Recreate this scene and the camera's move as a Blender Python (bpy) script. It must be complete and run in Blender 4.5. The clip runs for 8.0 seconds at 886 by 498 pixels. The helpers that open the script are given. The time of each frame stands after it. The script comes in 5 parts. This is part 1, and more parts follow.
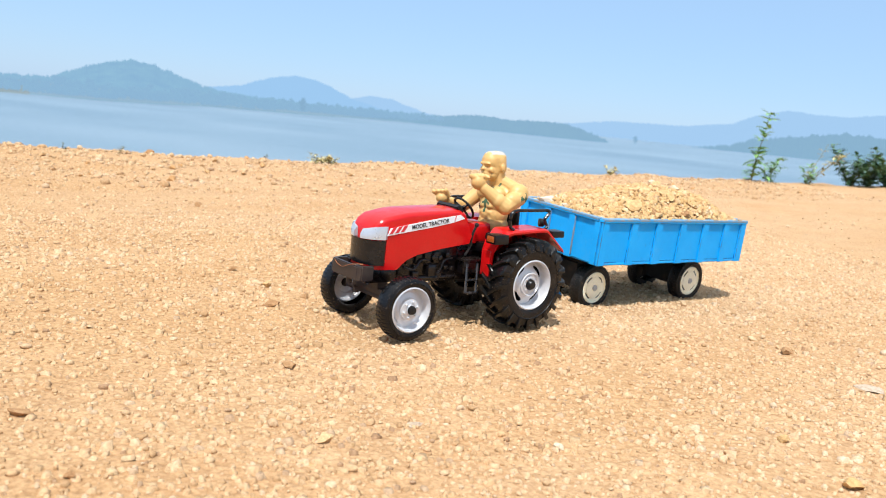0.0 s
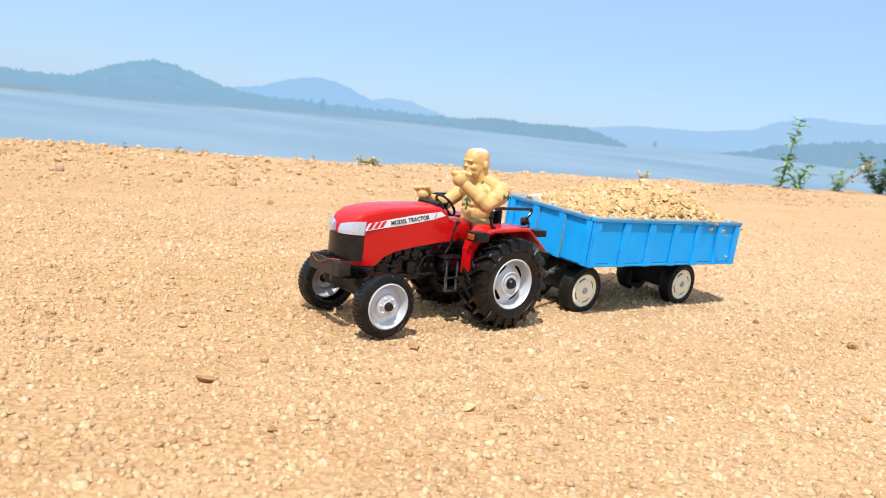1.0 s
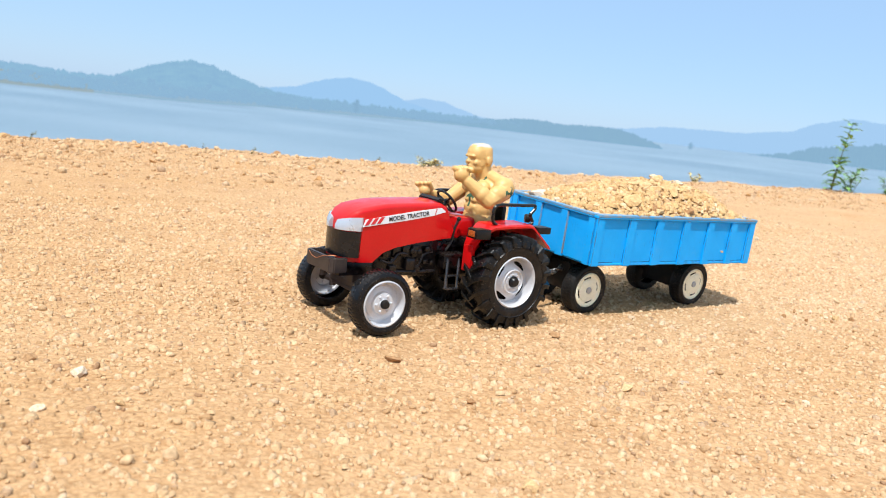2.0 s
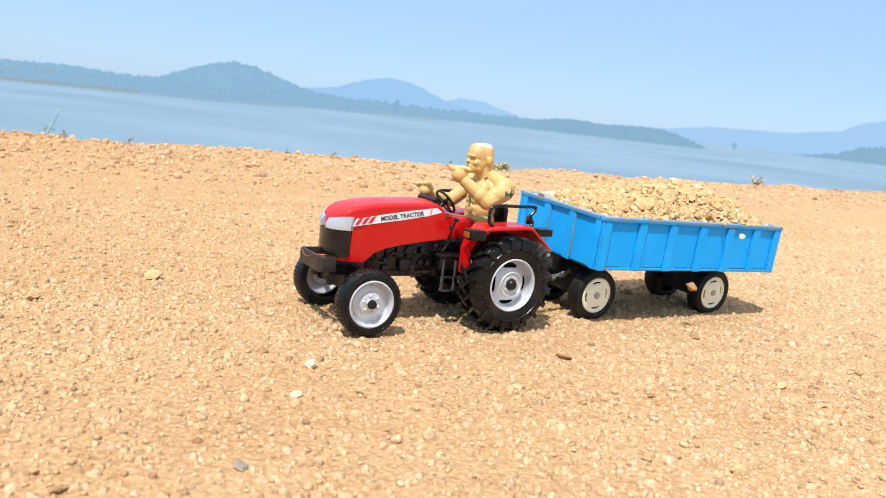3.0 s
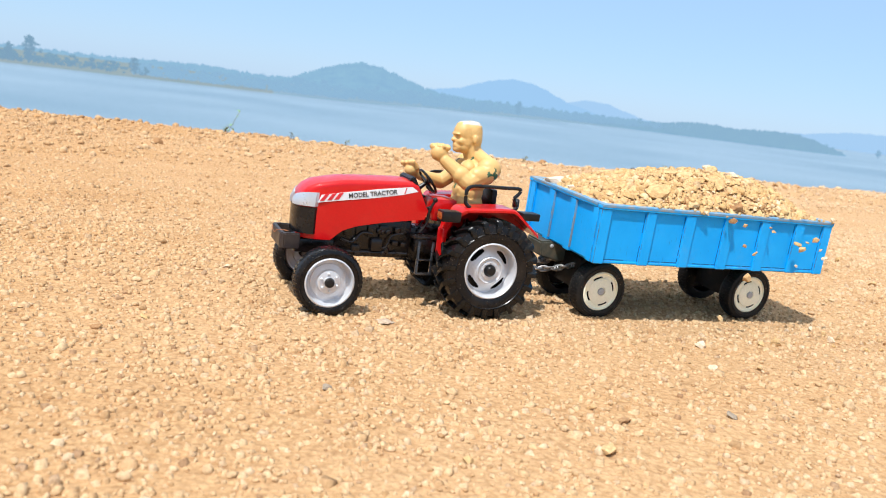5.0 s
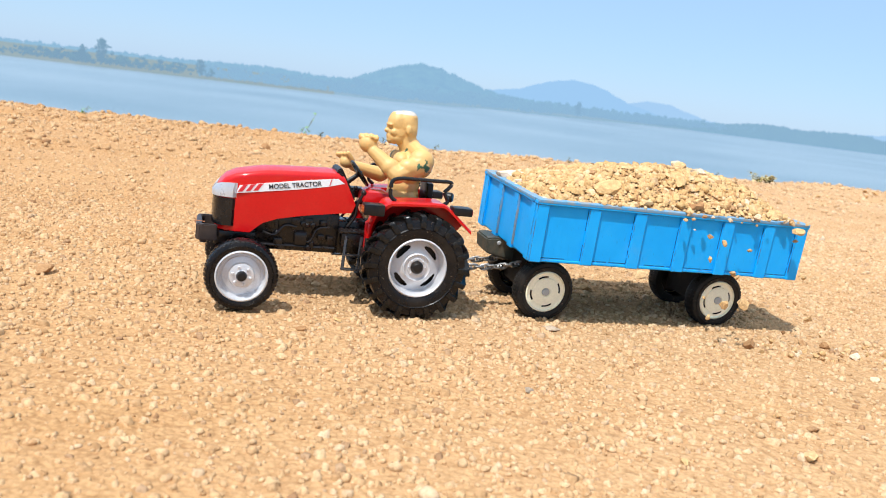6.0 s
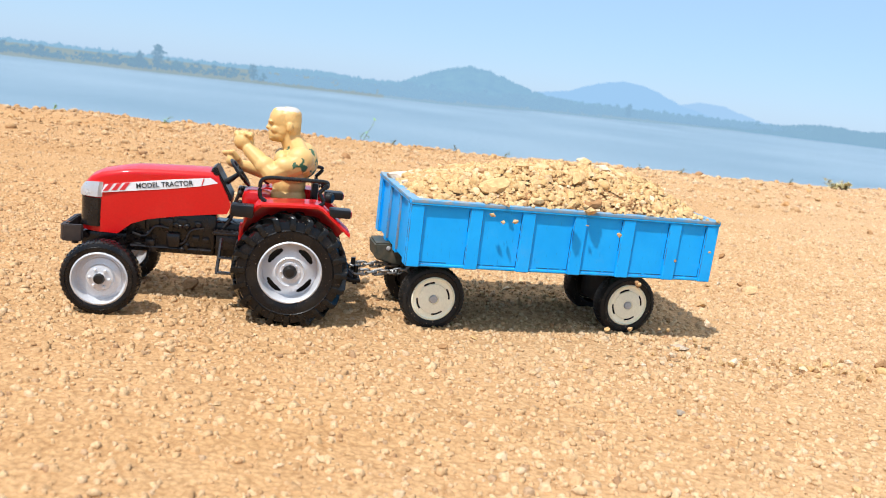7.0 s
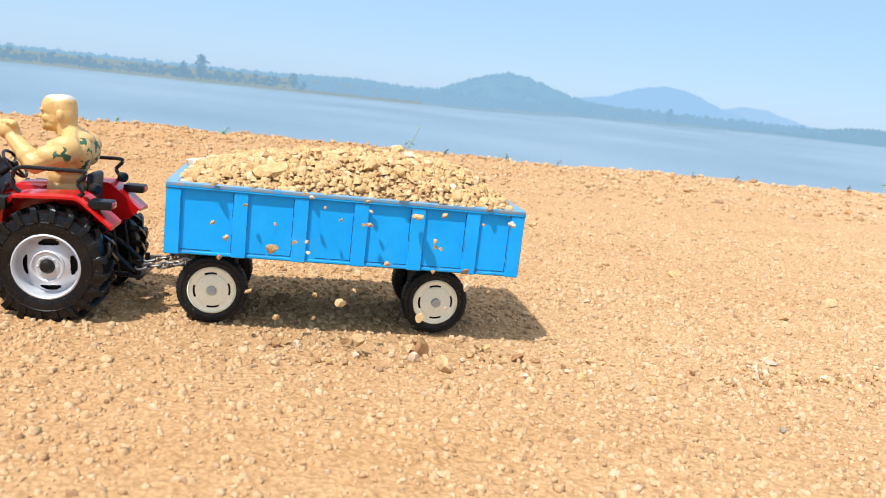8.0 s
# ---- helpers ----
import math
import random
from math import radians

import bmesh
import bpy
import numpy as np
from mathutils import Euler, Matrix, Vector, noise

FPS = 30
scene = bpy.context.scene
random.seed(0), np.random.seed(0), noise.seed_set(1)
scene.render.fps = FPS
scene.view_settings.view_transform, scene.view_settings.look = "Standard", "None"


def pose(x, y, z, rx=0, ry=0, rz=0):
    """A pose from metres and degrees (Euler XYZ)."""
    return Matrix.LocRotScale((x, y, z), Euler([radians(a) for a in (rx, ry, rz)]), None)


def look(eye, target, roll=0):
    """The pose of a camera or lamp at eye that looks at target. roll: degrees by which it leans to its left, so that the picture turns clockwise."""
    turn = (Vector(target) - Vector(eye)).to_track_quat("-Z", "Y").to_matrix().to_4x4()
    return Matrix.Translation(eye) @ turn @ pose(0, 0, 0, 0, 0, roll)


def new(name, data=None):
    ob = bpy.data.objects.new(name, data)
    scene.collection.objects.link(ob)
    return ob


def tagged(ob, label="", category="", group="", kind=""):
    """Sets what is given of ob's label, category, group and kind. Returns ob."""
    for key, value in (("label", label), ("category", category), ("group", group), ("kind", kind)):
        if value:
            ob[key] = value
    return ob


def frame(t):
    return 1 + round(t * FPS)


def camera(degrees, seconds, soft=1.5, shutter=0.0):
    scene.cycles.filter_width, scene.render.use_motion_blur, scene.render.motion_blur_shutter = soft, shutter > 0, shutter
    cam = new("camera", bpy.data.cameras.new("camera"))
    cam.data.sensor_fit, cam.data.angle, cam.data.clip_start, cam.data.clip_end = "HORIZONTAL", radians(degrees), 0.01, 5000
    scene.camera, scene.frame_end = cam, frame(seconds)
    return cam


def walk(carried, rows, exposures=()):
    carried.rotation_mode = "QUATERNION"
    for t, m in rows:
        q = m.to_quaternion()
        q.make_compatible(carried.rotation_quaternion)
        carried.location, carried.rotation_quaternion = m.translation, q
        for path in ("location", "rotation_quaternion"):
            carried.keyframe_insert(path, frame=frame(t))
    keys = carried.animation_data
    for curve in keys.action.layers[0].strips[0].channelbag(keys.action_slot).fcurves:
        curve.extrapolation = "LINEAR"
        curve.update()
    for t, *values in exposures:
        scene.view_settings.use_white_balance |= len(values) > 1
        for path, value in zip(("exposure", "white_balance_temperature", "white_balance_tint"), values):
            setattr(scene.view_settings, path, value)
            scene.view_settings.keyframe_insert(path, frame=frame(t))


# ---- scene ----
# ---------------------------------------------------------------- camera
cam = camera(57.75, 8.0, soft=1.0)

cam.data.dof.use_dof, cam.data.dof.focus_distance, cam.data.dof.aperture_fstop = True, 0.56, 20.0

# seconds, x, y, z, yaw, pitch, roll
CAMERA_ROWS = [
    (0.0, 0.5849, 0.1839, 0.1587, -20.69, -9.20, 5.82),
    (0.5, 0.5460, 0.1690, 0.1568, -20.19, -9.15, 6.24),
    (1.0, 0.5057, 0.1530, 0.1553, -19.45, -9.15, 6.46),
    (1.5, 0.4585, 0.1366, 0.1522, -18.33, -9.25, 6.59),
    (2.0, 0.4108, 0.1242, 0.1528, -17.15, -9.37, 6.63),
    (2.5, 0.3619, 0.1128, 0.1547, -15.85, -9.52, 6.59),
    (3.0, 0.3109, 0.0993, 0.1559, -14.36, -9.68, 6.52),
    (3.5, 0.2569, 0.0807, 0.1541, -12.60, -9.86, 6.46),
    (4.0, 0.2035, 0.0606, 0.1526, -10.33, -10.12, 6.73),
    (4.5, 0.1558, 0.0457, 0.1497, -8.13, -10.33, 6.98),
    (5.0, 0.1117, 0.0304, 0.1490, -5.96, -10.58, 7.09),
    (5.5, 0.0711, 0.0164, 0.1498, -3.85, -10.82, 7.10),
    (6.0, 0.0339, 0.0057, 0.1518, -1.85, -11.02, 7.07),
    (6.5, 0.0000, 0.0000, 0.1542, 0.00, -11.16, 7.04),
    (7.0, -0.0244, -0.0030, 0.1578, 1.62, -11.24, 6.68),
    (7.5, -0.0446, -0.0071, 0.1603, 3.11, -11.21, 6.28),
    (8.0, -0.0587, -0.0102, 0.1605, 4.45, -11.09, 6.13),
]
walk(cam, [(t, pose(x, y, z, 90 + pitch, 0, yaw) @ pose(0, 0, 0, 0, 0, roll)) for t, x, y, z, yaw, pitch, roll in CAMERA_ROWS],
     exposures=[(0.0, 0.31, 6050, 7), (4.0, 0.33, 6050, 7), (8.0, 0.35, 6050, 7)])

# ---------------------------------------------------------------- sky, sun, exposure
SUN = Vector((-0.265, -0.405, 0.875)).normalized()
world = bpy.data.worlds.new("sky")
scene.world = world
world.use_nodes = True
wn = world.node_tree
sky = wn.nodes.new("ShaderNodeTexSky")
sky.sky_type, sky.sun_disc = "NISHITA", False
sky.sun_elevation = math.asin(SUN.z)
sky.sun_rotation = math.atan2(SUN.x, SUN.y)
sky.air_density, sky.dust_density, sky.ozone_density = 1.0, 0.3, 5.0
haze = wn.nodes.new("ShaderNodeMix")            # milky air over the whole sky
haze.data_type = "RGBA"
haze.inputs[0].default_value = 0.72
haze.inputs[7].default_value = (3.20, 4.45, 6.2, 1)
wn.links.new(sky.outputs[0], haze.inputs[6])
high = wn.nodes.new("ShaderNodeMix")            # whiter and brighter towards the zenith, as hazy air is
high.data_type = "RGBA"
high.inputs[7].default_value = (7.2, 7.5, 8.0, 1)
way, split, rise = wn.nodes.new("ShaderNodeTexCoord"), wn.nodes.new("ShaderNodeSeparateXYZ"), wn.nodes.new("ShaderNodeMapRange")
rise.interpolation_type = "SMOOTHSTEP"
rise.inputs["From Min"].default_value, rise.inputs["From Max"].default_value = 0.20, 0.80
wn.links.new(way.outputs["Generated"], split.inputs[0])
wn.links.new(split.outputs[2], rise.inputs[0])
wn.links.new(rise.outputs[0], high.inputs[0])
wn.links.new(haze.outputs[2], high.inputs[6])
wn.links.new(high.outputs[2], wn.nodes["Background"].inputs[0])
wn.nodes["Background"].inputs[1].default_value = 0.12
sun = new("sun", bpy.data.lights.new("sun", "SUN"))
sun.data.energy, sun.data.angle, sun.data.color = 4.2, radians(1.3), (1.0, 0.95, 0.88)
sun.matrix_world = look(SUN * 30, (0, 0, 0))

# the ways of tractor and trailer: seconds, x, y, z, yaw, pitch (and the trailer's lean)
TRACTOR_ROWS = [
    (0.0, 0.8709, 0.7393, 0.0020, 17.78, -0.29),
    (0.5, 0.8180, 0.7281, 0.0013, 17.93, -0.22),
    (1.0, 0.7622, 0.7128, 0.0003, 19.18, 0.25),
    (1.5, 0.7032, 0.6951, -0.0001, 20.07, 0.20),
    (2.0, 0.6410, 0.6802, 0.0000, 19.45, 0.00),
    (2.5, 0.5758, 0.6666, 0.0000, 18.18, 0.00),
    (3.0, 0.5075, 0.6525, 0.0002, 17.13, 0.18),
    (3.5, 0.4362, 0.6364, -0.0006, 17.16, 0.04),
    (4.0, 0.3631, 0.6143, -0.0002, 16.50, -0.34),
    (4.5, 0.2844, 0.5959, -0.0007, 16.20, 0.08),
    (5.0, 0.2030, 0.5740, 0.0000, 15.90, 0.00),
    (5.5, 0.1197, 0.5506, 0.0000, 15.53, 0.00),
    (6.0, 0.0350, 0.5281, 0.0004, 15.03, 0.18),
    (6.5, -0.0506, 0.5088, 0.0003, 14.30, -0.55),
    (7.0, -0.1324, 0.4846, -0.0009, 13.55, 0.25),
    (7.5, -0.2257, 0.4595, -0.0006, 12.77, -0.22),
    (8.0, -0.3288, 0.4356, -0.0021, 11.99, -0.01),
]
TRAILER_ROWS = [
    (0.0, 0.9844, 0.8317, -0.0026, 16.49, 0.11, 2.90),
    (0.5, 0.9206, 0.7960, 0.0007, 18.17, 0.90, 2.80),
    (1.0, 0.8635, 0.7786, -0.0001, 19.40, 0.47, 2.70),
    (1.5, 0.7976, 0.7546, 0.0008, 20.11, 0.38, 2.50),
    (2.0, 0.7339, 0.7384, 0.0010, 19.57, 0.13, 2.57),
    (2.5, 0.6686, 0.7227, 0.0009, 18.62, 0.19, 2.63),
    (3.0, 0.6006, 0.7050, 0.0012, 18.00, 0.88, 2.71),
    (3.5, 0.5273, 0.6762, 0.0034, 19.38, 0.71, 2.28),
    (4.0, 0.4564, 0.6549, 0.0021, 18.27, 0.82, 2.40),
    (4.5, 0.3756, 0.6344, 0.0021, 17.75, 0.72, 2.50),
    (5.0, 0.2946, 0.6119, 0.0020, 16.93, 0.29, 2.67),
    (5.5, 0.2118, 0.5883, 0.0022, 16.08, 0.18, 2.83),
    (6.0, 0.1276, 0.5673, 0.0021, 15.66, 0.56, 3.02),
    (6.5, 0.0391, 0.5433, 0.0022, 15.63, -0.37, 1.79),
    (7.0, -0.0429, 0.5213, 0.0007, 17.53, -0.13, 1.39),
    (7.5, -0.1366, 0.4957, -0.0003, 18.45, 0.08, 1.20),
    (8.0, -0.2412, 0.4704, 0.0032, 15.80, 0.42, 0.59),
]

REAR_R, FRONT_R, TRAILER_R = 0.0366, 0.0232, 0.0223
MID = 0.047            # the tractor's middle, across
BED_MID = 0.0335       # the trailer's middle, across

# ---------------------------------------------------------------- materials
def ramp(nt, fac, stops):
    n = nt.nodes.new("ShaderNodeValToRGB")
    while len(n.color_ramp.elements) < len(stops):
        n.color_ramp.elements.new(0.5)
    for e, (at, col) in zip(n.color_ramp.elements, stops):
        e.position, e.color = at, (*col, 1)
    nt.links.new(fac, n.inputs[0])
    return n.outputs[0]


def noise_node(nt, scale, detail=4.0, rough=0.6, coords="Object"):
    tc = nt.nodes.new("ShaderNodeTexCoord")
    n = nt.nodes.new("ShaderNodeTexNoise")
    n.inputs["Scale"].default_value, n.inputs["Detail"].default_value, n.inputs["Roughness"].default_value = scale, detail, rough
    nt.links.new(tc.outputs[coords], n.inputs["Vector"])
    return n.outputs[0]


def mixed(nt, fac, a, b, mode="MIX"):
    n = nt.nodes.new("ShaderNodeMix")
    n.data_type, n.blend_type = "RGBA", mode
    for socket, v in ((n.inputs[0], fac), (n.inputs[6], a), (n.inputs[7], b)):
        if isinstance(v, (int, float)):
            socket.default_value = v
        elif isinstance(v, tuple):
            socket.default_value = (*v, 1)
        else:
            nt.links.new(v, socket)
    return n.outputs[2]


def surface(name, rough=0.5, metal=0.0, spec=0.5):
    m = bpy.data.materials.new(name)
    m.use_nodes = True
    b = m.node_tree.nodes["Principled BSDF"]
    b.inputs["Roughness"].default_value, b.inputs["Metallic"].default_value = rough, metal
    b.inputs["Specular IOR Level"].default_value = spec
    return m, m.node_tree, b


def bump(nt, b, height, strength, dist):
    n = nt.nodes.new("ShaderNodeBump")
    n.inputs["Strength"].default_value, n.inputs["Distance"].default_value = strength, dist
    nt.links.new(height, n.inputs["Height"])
    nt.links.new(n.outputs[0], b.inputs["Normal"])


def plastic(name, colour, rough=0.35, dust=0.25, dust_colour=(0.50, 0.33, 0.18), grain=900.0, metal=0.0, spec=0.5, coat=0.0):
    """Moulded or painted plastic with thin dust in patches and fine grain."""
    m, nt, b = surface(name, rough, metal, spec)
    big = noise_node(nt, 60.0, 6.0, 0.65)
    fine = noise_node(nt, grain, 3.0)
    tone = mixed(nt, ramp(nt, fine, [(0.3, (0, 0, 0)), (0.7, (1, 1, 1))]), tuple(c * 0.93 for c in colour), tuple(min(1, c * 1.05) for c in colour))
    patch = ramp(nt, big, [(0.48, (0, 0, 0)), (0.78, (dust, dust, dust))])
    nt.links.new(mixed(nt, patch, tone, dust_colour), b.inputs["Base Color"])
    nt.links.new(ramp(nt, big, [(0.35, (rough, rough, rough)), (0.75, (min(1, rough + 0.25),) * 3)]), b.inputs["Roughness"])
    b.inputs["Coat Weight"].default_value = coat
    b.inputs["Coat Roughness"].default_value = 0.08
    bump(nt, b, fine, 0.08, 0.0004)
    return m


def speckled(name, colour, speck, rough=0.55, amount=0.66):
    """Rubber with pale specks of dust."""
    m, nt, b = surface(name, rough, 0, 0.28)
    dots = noise_node(nt, 700.0, 3.0, 0.7)
    haze = noise_node(nt, 70.0, 4.0)
    col = mixed(nt, ramp(nt, haze, [(0.45, (0, 0, 0)), (0.8, (0.05, 0.05, 0.05))]), colour, speck)
    col = mixed(nt, ramp(nt, dots, [(amount, (0, 0, 0)), (amount + 0.05, (0.8, 0.8, 0.8))]), col, speck)
    nt.links.new(col, b.inputs["Base Color"])
    bump(nt, b, dots, 0.15, 0.0004)
    return m


def soil_tint(nt, col):
    """The soil turns from deep orange to paler sand along the bank."""
    tc, split, add = nt.nodes.new("ShaderNodeTexCoord"), nt.nodes.new("ShaderNodeSeparateXYZ"), nt.nodes.new("ShaderNodeMath")
    nt.links.new(tc.outputs["Object"], split.inputs[0])
    add.operation = "ADD"
    nt.links.new(split.outputs[0], add.inputs[0])
    nt.links.new(noise_node(nt, 2.4, 4.0, 0.6), add.inputs[1])
    scale = nt.nodes.new("ShaderNodeMapRange")
    scale.inputs["From Min"].default_value, scale.inputs["From Max"].default_value = 0.0, 1.5
    nt.links.new(add.outputs[0], scale.inputs[0])
    col = mixed(nt, 1.0, col, ramp(nt, scale.outputs[0], [(0.0, (0.90, 0.84, 0.76)), (0.5, (0.95, 0.94, 0.92)), (1.0, (1.0, 1.02, 1.06))]), "MULTIPLY")
    lay, wheel_marks = nt.nodes.new("ShaderNodeMapping"), nt.nodes.new("ShaderNodeTexNoise")     # faint old wheel marks along the bank
    lay.vector_type = "TEXTURE"
    lay.inputs["Rotation"].default_value = (0, 0, radians(22))
    lay.inputs["Scale"].default_value = (1.1, 0.16, 1)
    wheel_marks.inputs["Scale"].default_value, wheel_marks.inputs["Detail"].default_value = 1.0, 4.0
    nt.links.new(tc.outputs["Object"], lay.inputs[0])
    nt.links.new(lay.outputs[0], wheel_marks.inputs["Vector"])
    return mixed(nt, 1.0, col, ramp(nt, wheel_marks.outputs[0], [(0.36, (0.965, 0.94, 0.90)), (0.50, (1.0, 1.0, 1.0)), (0.66, (1.02, 1.025, 1.04))]), "MULTIPLY")


def stone_material(name, stops, rough=0.85, island=True):
    """Pebbles: a colour for each, with fine grain."""
    m, nt, b = surface(name, rough, 0, 0.3)
    if island:
        pick = nt.nodes.new("ShaderNodeNewGeometry").outputs["Random Per Island"]
    else:
        pick = nt.nodes.new("ShaderNodeObjectInfo").outputs["Random"]
    base = ramp(nt, pick, stops)
    grain = noise_node(nt, 420.0 if island else 2.6, 5.0, 0.7)
    n = mixed(nt, 1.0, base, ramp(nt, grain, [(0.3, (0.62, 0.58, 0.52)), (0.65, (1.03, 1.03, 1.03))]), "MULTIPLY")
    if name == "gravel":
        n = soil_tint(nt, n)
    nt.links.new(n, b.inputs["Base Color"])
    bump(nt, b, grain, 0.7, 0.0007 if island else 0.0010)
    return m


def soil():
    m, nt, b = surface("laterite_soil", 0.95, 0, 0.15)
    wide = noise_node(nt, 1.6, 5.0, 0.6)
    mid = noise_node(nt, 14.0, 6.0, 0.7)
    fine = noise_node(nt, 220.0, 6.0, 0.75)
    col = ramp(nt, wide, [(0.33, (0.570, 0.358, 0.178)), (0.55, (0.592, 0.384, 0.208)), (0.75, (0.568, 0.336, 0.155))])
    col = mixed(nt, 0.75, col, ramp(nt, mid, [(0.3, (0.84, 0.80, 0.76)), (0.65, (1.0, 1.0, 1.0))]), "MULTIPLY")
    # darker between fine grains: shade of the small gaps put into the colour
    col = mixed(nt, 0.85, col, ramp(nt, fine, [(0.32, (0.66, 0.60, 0.54)), (0.58, (1.02, 1.02, 1.02))]), "MULTIPLY")
    cells = nt.nodes.new("ShaderNodeTexVoronoi")
    cells.inputs["Scale"].default_value = 330.0
    tc = nt.nodes.new("ShaderNodeTexCoord")
    nt.links.new(tc.outputs["Object"], cells.inputs["Vector"])
    # crumb cells darken to their rims, shade of the crevices painted in
    col = mixed(nt, 0.62, col, ramp(nt, cells.outputs["Distance"], [(0.35, (1.0, 1.0, 1.0)), (0.80, (0.70, 0.64, 0.58))]), "MULTIPLY")
    nt.links.new(soil_tint(nt, col), b.inputs["Base Color"])
    lumps = nt.nodes.new("ShaderNodeMath")
    lumps.operation = "SUBTRACT"
    nt.links.new(fine, lumps.inputs[0])
    nt.links.new(cells.outputs["Distance"], lumps.inputs[1])
    bump(nt, b, lumps.outputs[0], 0.8, 0.0013)
    return m


def painted_wood():
    m, nt, b = surface("blue_painted_board", 0.5, 0, 0.25)
    tone = noise_node(nt, 35.0, 5.0, 0.6)
    streak = nt.nodes.new("ShaderNodeTexNoise")
    tc, mp = nt.nodes.new("ShaderNodeTexCoord"), nt.nodes.new("ShaderNodeMapping")
    mp.inputs["Scale"].default_value = (400, 400, 40)
    nt.links.new(tc.outputs["Object"], mp.inputs[0])
    nt.links.new(mp.outputs[0], streak.inputs["Vector"])
    streak.inputs["Scale"].default_value, streak.inputs["Detail"].default_value = 1.0, 4.0
    col = ramp(nt, tone, [(0.3, (0.014, 0.330, 0.800)), (0.7, (0.022, 0.385, 0.880))])
    chips = noise_node(nt, 130.0, 6.0, 0.75)
    col = mixed(nt, ramp(nt, chips, [(0.68, (0, 0, 0)), (0.72, (0.75, 0.75, 0.75))]), col, (0.12, 0.17, 0.22))
    dusty = noise_node(nt, 16.0, 8.0, 0.8)
    col = mixed(nt, ramp(nt, dusty, [(0.52, (0, 0, 0)), (0.80, (0.12, 0.12, 0.12))]), col, (0.36, 0.38, 0.38))
    rub = nt.nodes.new("ShaderNodeTexNoise")
    mp2 = nt.nodes.new("ShaderNodeMapping")
    mp2.inputs["Scale"].default_value = (260, 260, 30)
    mp2.inputs["Rotation"].default_value = (0, 0.5, 0)
    nt.links.new(tc.outputs["Object"], mp2.inputs[0])
    nt.links.new(mp2.outputs[0], rub.inputs["Vector"])
    rub.inputs["Detail"].default_value = 5.0
    col = mixed(nt, ramp(nt, rub.outputs[0], [(0.66, (0, 0, 0)), (0.72, (0.5, 0.5, 0.5))]), col, (0.016, 0.16, 0.42))
    nt.links.new(col, b.inputs["Base Color"])
    bump(nt, b, streak.outputs[0], 0.18, 0.0005)
    return m


def worn_edge():
    m, nt, b = surface("worn_board_edge", 0.7, 0, 0.3)
    wear = noise_node(nt, 90.0, 6.0, 0.7)
    nt.links.new(ramp(nt, wear, [(0.34, (0.05, 0.29, 0.62)), (0.46, (0.13, 0.28, 0.44)), (0.58, (0.24, 0.27, 0.29)), (0.72, (0.20, 0.19, 0.18))]), b.inputs["Base Color"])
    bump(nt, b, wear, 0.4, 0.0008)
    return m


def chipped_edge():
    """Blue paint rubbed off along sharp edges."""
    m, nt, b = surface("chipped_paint_edge", 0.6, 0, 0.3)
    wear = noise_node(nt, 110.0, 6.0, 0.75)
    nt.links.new(ramp(nt, wear, [(0.42, (0.018, 0.35, 0.82)), (0.53, (0.03, 0.22, 0.48)), (0.66, (0.07, 0.10, 0.14)), (0.80, (0.16, 0.15, 0.14))]), b.inputs["Base Color"])
    return m


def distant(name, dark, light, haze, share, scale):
    """Far land: its own colour, with the air's haze painted over it as emission."""
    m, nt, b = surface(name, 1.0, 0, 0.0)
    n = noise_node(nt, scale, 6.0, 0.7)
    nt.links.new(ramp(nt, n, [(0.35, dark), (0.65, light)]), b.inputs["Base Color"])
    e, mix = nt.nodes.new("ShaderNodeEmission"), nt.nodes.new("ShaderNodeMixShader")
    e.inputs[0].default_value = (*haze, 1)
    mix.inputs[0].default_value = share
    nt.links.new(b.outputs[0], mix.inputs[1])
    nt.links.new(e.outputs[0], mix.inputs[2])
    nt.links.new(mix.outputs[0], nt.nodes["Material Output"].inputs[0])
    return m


def lake():
    m, nt, b = surface("lake_water", 0.32, 0, 0.4)
    b.inputs["IOR"].default_value = 1.33
    band = noise_node(nt, 0.012, 3.0, 0.5)
    nt.links.new(ramp(nt, band, [(0.35, (0.13, 0.195, 0.245)), (0.65, (0.20, 0.265, 0.315))]), b.inputs["Base Color"])
    tc, mp = nt.nodes.new("ShaderNodeTexCoord"), nt.nodes.new("ShaderNodeMapping")
    mp.inputs["Scale"].default_value = (0.5, 1.6, 1)
    w = nt.nodes.new("ShaderNodeTexNoise")
    w.inputs["Scale"].default_value, w.inputs["Detail"].default_value = 1.2, 6.0
    nt.links.new(tc.outputs["Object"], mp.inputs[0])
    nt.links.new(mp.outputs[0], w.inputs["Vector"])
    bump(nt, b, w.outputs[0], 0.6, 0.25)
    return m


HAZE = (0.50, 0.68, 0.88)
M_SOIL = soil()
M_GRAVEL = stone_material("gravel", [(0.0, (0.47, 0.285, 0.140)), (0.25, (0.61, 0.402, 0.218)), (0.65, (0.69, 0.490, 0.295)), (0.80, (0.62, 0.385, 0.198)), (0.92, (0.69, 0.510, 0.335)), (1.0, (0.36, 0.205, 0.105))])
M_LOAD = stone_material("load_gravel", [(0.0, (0.54, 0.335, 0.140)), (0.3, (0.63, 0.415, 0.192)), (0.6, (0.69, 0.480, 0.245)), (0.78, (0.60, 0.360, 0.160)), (0.88, (0.73, 0.550, 0.335)), (0.95, (0.50, 0.290, 0.130)), (1.0, (0.32, 0.190, 0.090))])
M_STONE = stone_material("loose_stone", [(0.0, (0.60, 0.39, 0.18)), (0.4, (0.68, 0.46, 0.24)), (0.7, (0.64, 0.40, 0.17)), (1.0, (0.58, 0.37, 0.18))], island=False)
